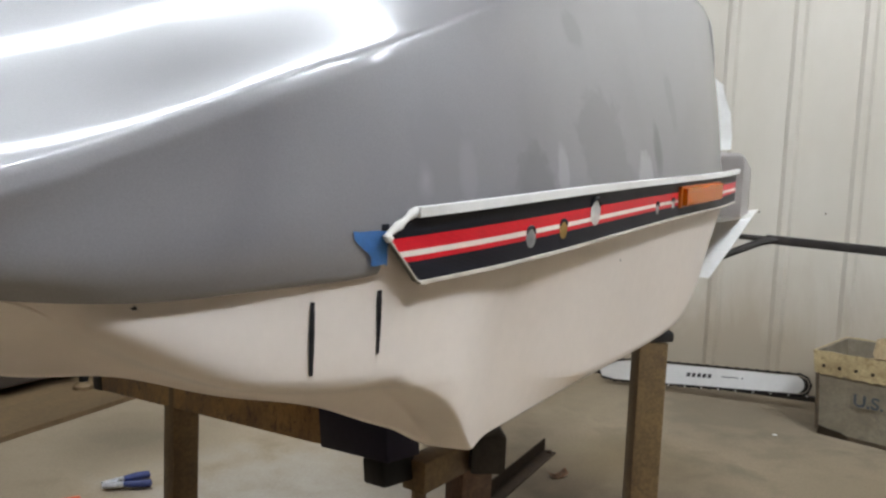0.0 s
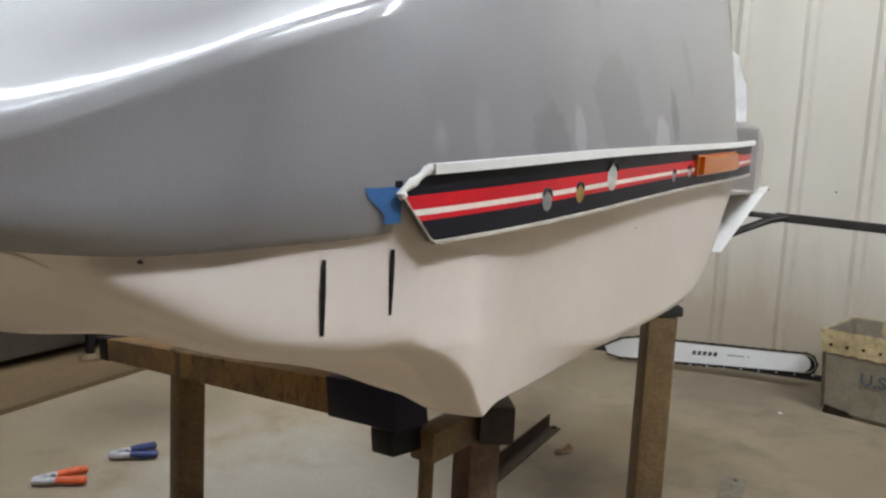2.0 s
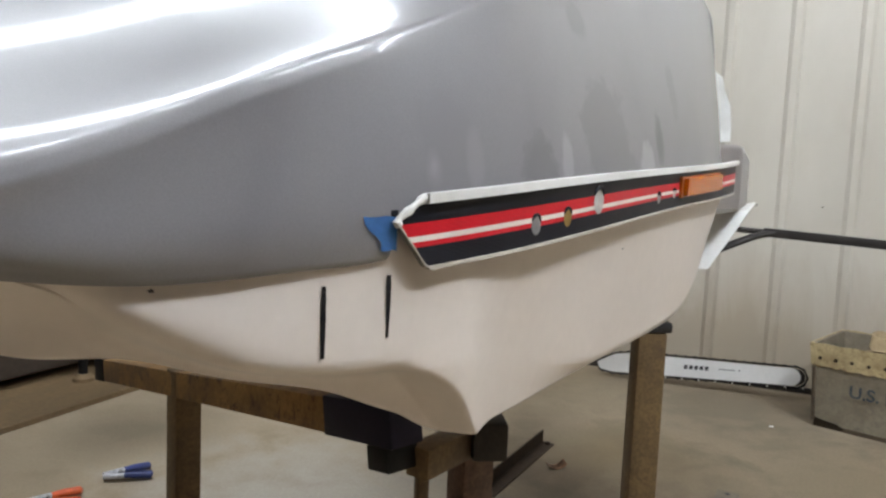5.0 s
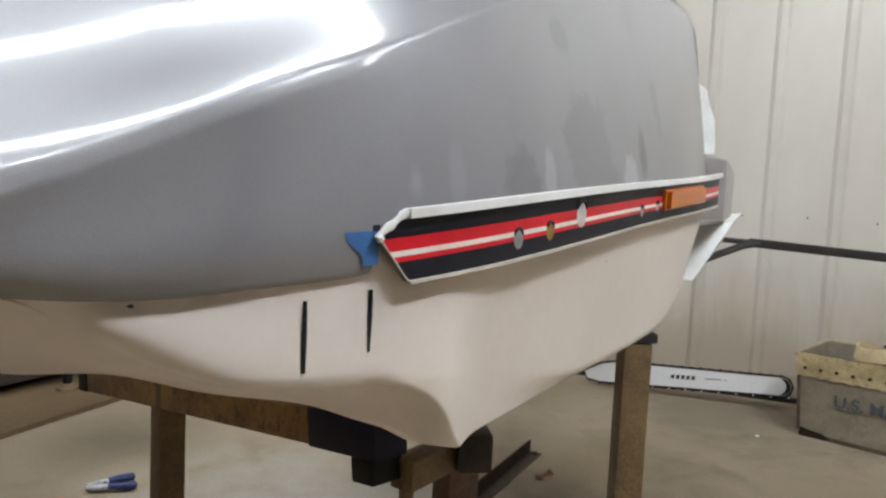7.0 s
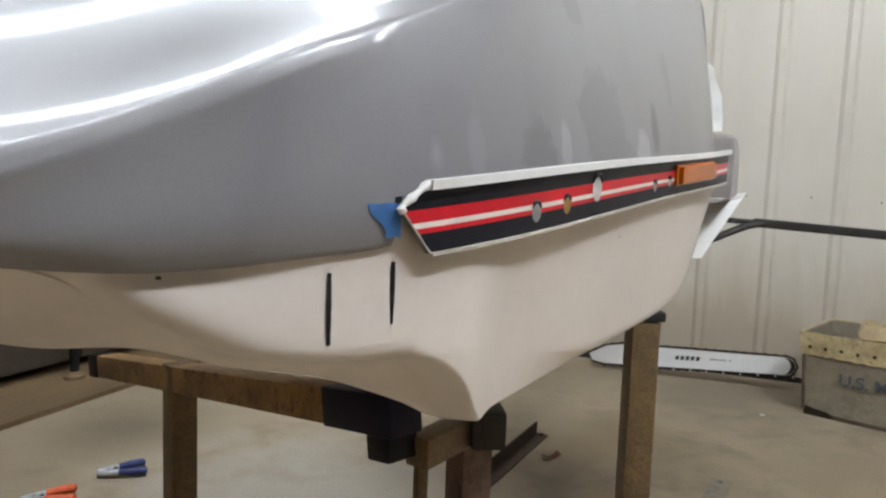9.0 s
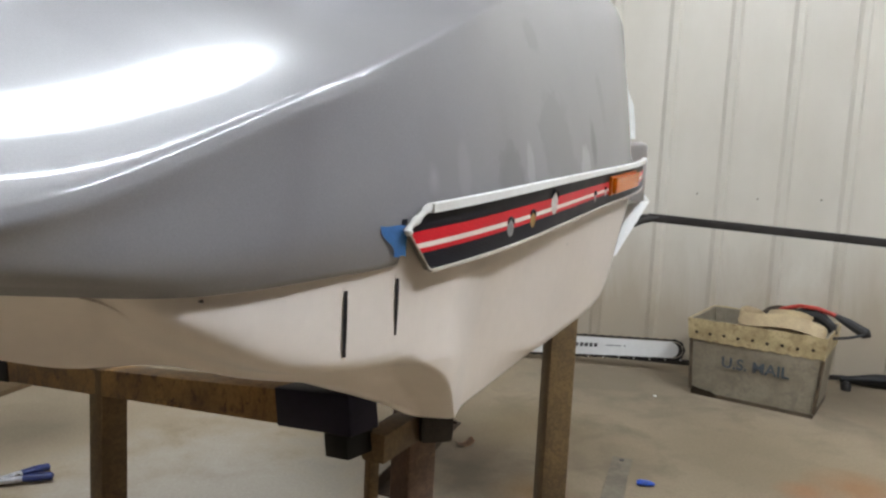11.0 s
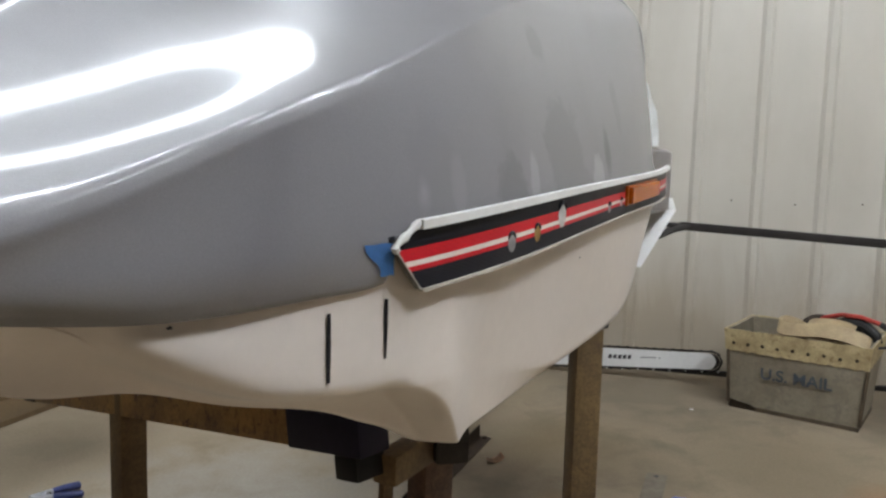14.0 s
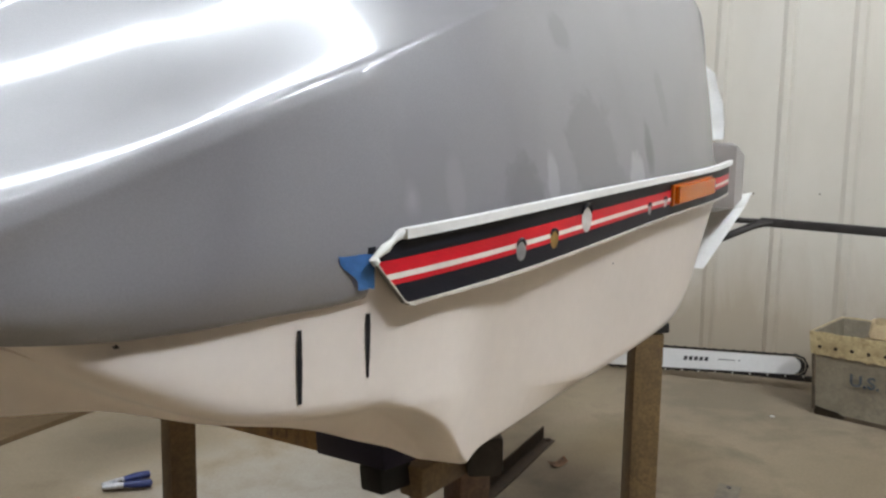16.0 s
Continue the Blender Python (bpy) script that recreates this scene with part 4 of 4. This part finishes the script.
pts = [(0.18, 0.2, 0.18), (0.2, 0.2, 0.25), (0.25, 0.2, 0.305), (0.31, 0.19, 0.325), (0.37, 0.18, 0.325), (0.43, 0.17, 0.31)]
rod(bm, [Vector(p) for p in pts], 0.008, 10)
part("hose", bm, REDHOSE, hose, "", True)
bm = bmesh.new()
rod(bm, [(0.43, 0.17, 0.31), (0.47, 0.165, 0.292), (0.53, 0.16, 0.262), (0.545, 0.158, 0.256)], [0.009, 0.016, 0.019, 0.003], 10)
part("plug", bm, BLACKRUBBER, hose, "black tapered plug", True)
bm = bmesh.new()
rod(bm, [(0.53, 0.15, 0.262), (0.48, 0.13, 0.245), (0.43, 0.12, 0.235)], 0.005, 8)
part("lead", bm, BLACKRUBBER, hose, "black lead", True)
bm = bmesh.new()
rod(bm, [(0.26, 0.21, 0.25), (0.285, 0.21, 0.285), (0.33, 0.2, 0.3), (0.38, 0.19, 0.296), (0.42, 0.18, 0.265), (0.43, 0.18, 0.24)], [0.012, 0.018, 0.02, 0.02, 0.018, 0.012], 10)
part("lead", bm, BLACKRUBBER, hose, "thick black lead bent over in the tub", True)

# ---- chainsaw bar against the wall ----
SAW = WALL @ pose(-0.70, -0.17, 0.004, -3, -3.2, 0)
saw = thing("chainsaw_bar", "white chainsaw guide bar with black chain", "chainsaw bar", SAW)
SL, SH = 0.775, 0.08


def bar_outline(grow=0.0):
    """The bar narrows towards its nose; the chain stands clear of it there."""
    out = []
    h, h1 = SH / 2 + grow, 0.033 + grow
    for k in range(13):
        a = radians(-90 + 180 * k / 12)
        out.append((SL - 0.048 + grow * 2.5 + h1 * math.cos(a), 0.051 + h1 * math.sin(a)))
    out += [(0.13, SH / 2 + h + 0.018), (0.07, SH / 2 + h * 0.8 + 0.018), (0.0 - grow, SH / 2 + h * 0.1 + 0.012), (0.01, SH / 2 - h * 0.6 + 0.012), (0.06, SH / 2 - h + 0.018)]
    return out


part("guide_bar", slab(bmesh.new(), bar_outline(0.0), 0.005), BARWHITE, saw, "white painted guide bar")
bm = bmesh.new()
loop = bar_outline(0.006)
pts = []
for a, b in zip(loop, loop[1:] + loop[:1]):
    a, b = Vector((a[0], 0.0025, a[1])), Vector((b[0], 0.0025, b[1]))
    n = max(1, int((b - a).length / 0.012))
    pts += [a + (b - a) * k / n for k in range(n)]
for i, p in enumerate(pts):
    t = (pts[(i + 1) % len(pts)] - pts[i - 1]).normalized()
    out = Vector((t.z, 0, -t.x))
    m = Matrix((Vector((t.x, 0, out.x, p.x)), Vector((0, 1, 0, p.y)), Vector((t.z, 0, out.z, p.z)), Vector((0, 0, 0, 1))))
    box(bm, -0.0062, -0.0045, -0.003, 0.0062, 0.0045, 0.003 + (0.0025 if i % 3 == 0 else 0), m)
part("chain", bm, BLACKSTEEL, saw, "oily black saw chain")
bm = bmesh.new()
disc(bm, (SL - 0.03, 0.004, 0.051), (0, -1, 0), 0.031, 0.003, 20)
part("nose_sprocket", bm, DARKIRON, saw, "dark oily nose sprocket")
bm = bmesh.new()
box(bm, 0, -0.006, -0.002, 0.006, 0.004, 0.004, bevel=0.0008)
cm = mesh_of(bm, "cutter", CHROME)
for k in range(9):
    c = new("cutter", cm)
    c.parent, c.location = saw, (0.27 + 0.062 * k, 0, 0.01)
bm = bmesh.new()
for k in range(5):
    x = 0.34 + 0.0195 * k
    slab_pts = [(x, 0.051), (x + 0.0135, 0.051), (x + 0.017, 0.067), (x + 0.0035, 0.067)]
    bm.faces.new([bm.verts.new((px, -0.0008, pz)) for px, pz in slab_pts])
part("logo", bm, INKDARK, saw, "dark slanted print")
bm = bmesh.new()
box(bm, 0.47, -0.0008, 0.058, 0.53, 0.001, 0.061)
part("fine_print", bm, INKDARK, saw, "thin printed line")
bm = bmesh.new()
disc(bm, (0.545, 0.0, 0.0595), (0, -1, 0), 0.003, 0.001, 10)
part("dot", bm, INKDARK, saw)

# ---- black rail near the wall ----
rail = thing("steel_rail", "black bent steel rail standing before the wall", "rail")
RA, RB = Vector((1.0, 2.42, 0.655)), Vector((2.15, 2.0, 0.594))
bm = bmesh.new()
box(bm, 0, -0.0145, -0.0145, (RB - RA).length, 0.0145, 0.0145, Matrix.Translation(RA) @ (RB - RA).to_track_quat("X", "Z").to_matrix().to_4x4(), bevel=0.004)
part("bar", bm, RAILSTEEL, rail, "", True)
bm = bmesh.new()
rod(bm, [RA + Vector((0.03, -0.01, 0)), RA + Vector((-0.03, -0.02, -0.012)), RA + Vector((-0.27, -0.1, -0.095))], 0.017, 10, flat=0.7)
part("arm", bm, RAILSTEEL, rail, "bent arm", True)
bm = bmesh.new()
rod(bm, [RA + Vector((0.01, 0, 0.0)), RA + Vector((-0.09, -0.02, 0.006))], 0.014, 10, flat=0.7)
part("arm", bm, RAILSTEEL, rail, "short straight arm", True)
bm = bmesh.new()
box(bm, RB.x - 0.02, RB.y - 0.02, 0, RB.x + 0.02, RB.y + 0.02, RB.z + 0.016, bevel=0.003)
part("post", bm, RAILSTEEL, rail)


# ---- floor clutter ----
def spring_clamp(x, y, turn, grip, text, z=0.0):
    c = thing("spring_clamp", text, "clamp", pose(x, y, z, 0, 0, turn), "spring clamps")
    for s in (-1, 1):
        bm = bmesh.new()
        rod(bm, [(0.0, s * 0.004, 0.012), (0.03, s * 0.013, 0.013), (0.05, s * 0.017, 0.014)], [0.009, 0.010, 0.009], 10, flat=0.75)
        part("jaw", bm, JAW, c, "bright steel jaw", True)
        bm = bmesh.new()
        rod(bm, [(0.048, s * 0.016, 0.014), (0.075, s * 0.024, 0.014), (0.108, s * 0.03, 0.013), (0.112, s * 0.031, 0.013)], [0.0095, 0.0115, 0.0115, 0.005], 12, flat=0.8)
        part("grip", bm, grip, c, "", True)
    bm = bmesh.new()
    rod(bm, [(0.04, -0.018, 0.013), (0.04, 0.018, 0.013)], 0.007, 10)
    part("spring", bm, CHROME, c, "", True)
    return c


spring_clamp(-0.872, 1.70, 28, BLUEGRIP, "steel spring clamp with dark blue grips on the floor")
spring_clamp(-0.968, 1.54, 26, ORANGE, "spring clamp with orange grips on the floor")

piece = thing("angle_iron", "rust-brown oily steel angle lying on the floor", "angle iron", pose(0.03, 1.62, 0, 0, 0, 63))
bm = bmesh.new()
box(bm, 0, -0.02, 0.0, 0.56, 0.02, 0.004, bevel=0.001)
box(bm, 0, 0.016, 0.0042, 0.56, 0.02, 0.04, bevel=0.001)
part("angle", bm, OILYIRON, piece)
bm = bmesh.new()
disc(bm, (0.545, -0.004, 0.004), (0, 0, 1), 0.008, 0.006, 8)
part("bolt", bm, OILYIRON, piece)

strip = thing("steel_strip", "light grey flat steel strip on the floor", "steel strip", pose(0.53, 1.45, 0, 0, 0, 63))
bm = bmesh.new()
box(bm, 0, -0.027, 0, 0.42, 0.027, 0.005, bevel=0.001)
part("strip", bm, worn("dull_grey_strip", (0.2, 0.17, 0.128), (0.14, 0.115, 0.085), 9, 0.8, spec=0.2), strip)
bm = bmesh.new()
disc(bm, (0.4, 0.0, 0.005), (0, 0, 1), 0.006, 0.0012, 12)
part("hole", bm, BLACKRUBBER, strip)

cap = thing("blue_cap", "small bright blue plastic cap on the floor", "plastic cap", pose(0.715, 1.652, 0, 0, 0, -12))
bm = bmesh.new()
rod(bm, [(-0.022, 0, 0.008), (-0.016, 0, 0.009), (0.012, 0, 0.008), (0.024, 0, 0.006)], [0.006, 0.009, 0.008, 0.004], 12, flat=0.9)
part("cap", bm, BRIGHTBLUE, cap, "", True)

leaf = thing("dry_leaf", "curled brown scrap on the floor", "scrap", pose(0.285, 1.93, 0, 0, 0, 30))
bm = bmesh.new()
rows = [[(x, y, 0.004 + 0.012 * (x / 0.03) ** 2 + 0.004 * math.sin(y * 200)) for y in steps(-0.012, 0.012, 4)] for x in steps(-0.03, 0.03, 8)]
sheet(bm, rows)
bmesh.ops.solidify(bm, geom=bm.faces[:], thickness=0.001)
part("scrap", bm, LEAF, leaf, "", True)

chip = thing("white_chip", "tiny white paint chip on the floor", "paint chip", pose(1.068, 2.384, 0, 0, 0, 10))
bm = bmesh.new()
box(bm, -0.006, -0.005, 0, 0.006, 0.005, 0.003, bevel=0.001)
part("chip", bm, TRIM, chip)

pipe = thing("black_pipe", "black steel pipe lying on the floor by the wall", "pipe")
bm = bmesh.new()
rod(bm, [(1.93, 2.545, 0.022), (2.05, 2.5, 0.03), (2.75, 2.24, 0.03)], [0.012, 0.028, 0.03], 12)
part("pipe", bm, BLACKSTEEL, pipe, "", True)
bm = bmesh.new()
rod(bm, [(1.9, 2.47, 0.0), (1.9, 2.47, 0.02), (1.9, 2.47, 0.034)], [0.018, 0.02, 0.012], 12)
part("end_knob", bm, BLACKRUBBER, pipe, "round black knob", True)

board = thing("plywood_sheet", "brown plywood sheet lying on the floor", "plywood sheet", pose(-1.21, 2.2, 0, 0, 0, 69))
bm = bmesh.new()
box(bm, -1.5, 0, 0, 1.2, 1.2, 0.018, bevel=0.002)
part("sheet", bm, PLYWOOD, board)
post = thing("floor_post", "thin dark post on a brown round foot standing on plywood", "post", pose(-1.33, 2.46, 0.018))
bm = bmesh.new()
rod(bm, [(0, 0, 0), (0, 0, 0.012), (0, 0, 0.026)], [0.036, 0.036, 0.022], 16)
part("foot", bm, PLYWOOD, post, "brown worn foot", True)
bm = bmesh.new()
rod(bm, [(0, 0, 0.026), (0, 0, 0.9)], 0.016, 12)
part("pole", bm, BLACKSTEEL, post, "dark pole", True)
bench = thing("cabinet", "tall dark wooden cabinet in the shadow behind the body", "cabinet", pose(-1.45, 2.47, 0.018, 0, 0, 67))
bm = bmesh.new()
box(bm, -1.6, 0, 0.03, 1.0, 0.6, 1.66, bevel=0.004)
part("carcass", bm, DARKWOOD, bench)
bm = bmesh.new()
box(bm, -1.65, -0.03, 1.661, 1.05, 0.65, 1.7, bevel=0.004)
part("top", bm, PLYWOOD, bench)
for x in (-1.55, -0.7, 0.15):
    bm = bmesh.new()
    box(bm, x, -0.018, 0.04, x + 0.8, -0.001, 1.62, bevel=0.003)
    door = part("door", bm, DARKWOOD, bench)
    bm = bmesh.new()
    rod(bm, [(x + 0.74, -0.04, 0.8), (x + 0.74, -0.04, 0.92)], 0.006, 8)
    for z in (0.8, 0.92):
        rod(bm, [(x + 0.74, -0.04, z), (x + 0.74, -0.016, z)], 0.005, 8)
    part("handle", bm, CHROME, door)
for x in (-1.5, 0.9):
    bm = bmesh.new()
    box(bm, x, 0.01, 0, x + 0.08, 0.56, 0.03)
    part("foot", bm, DARKWOOD, bench)
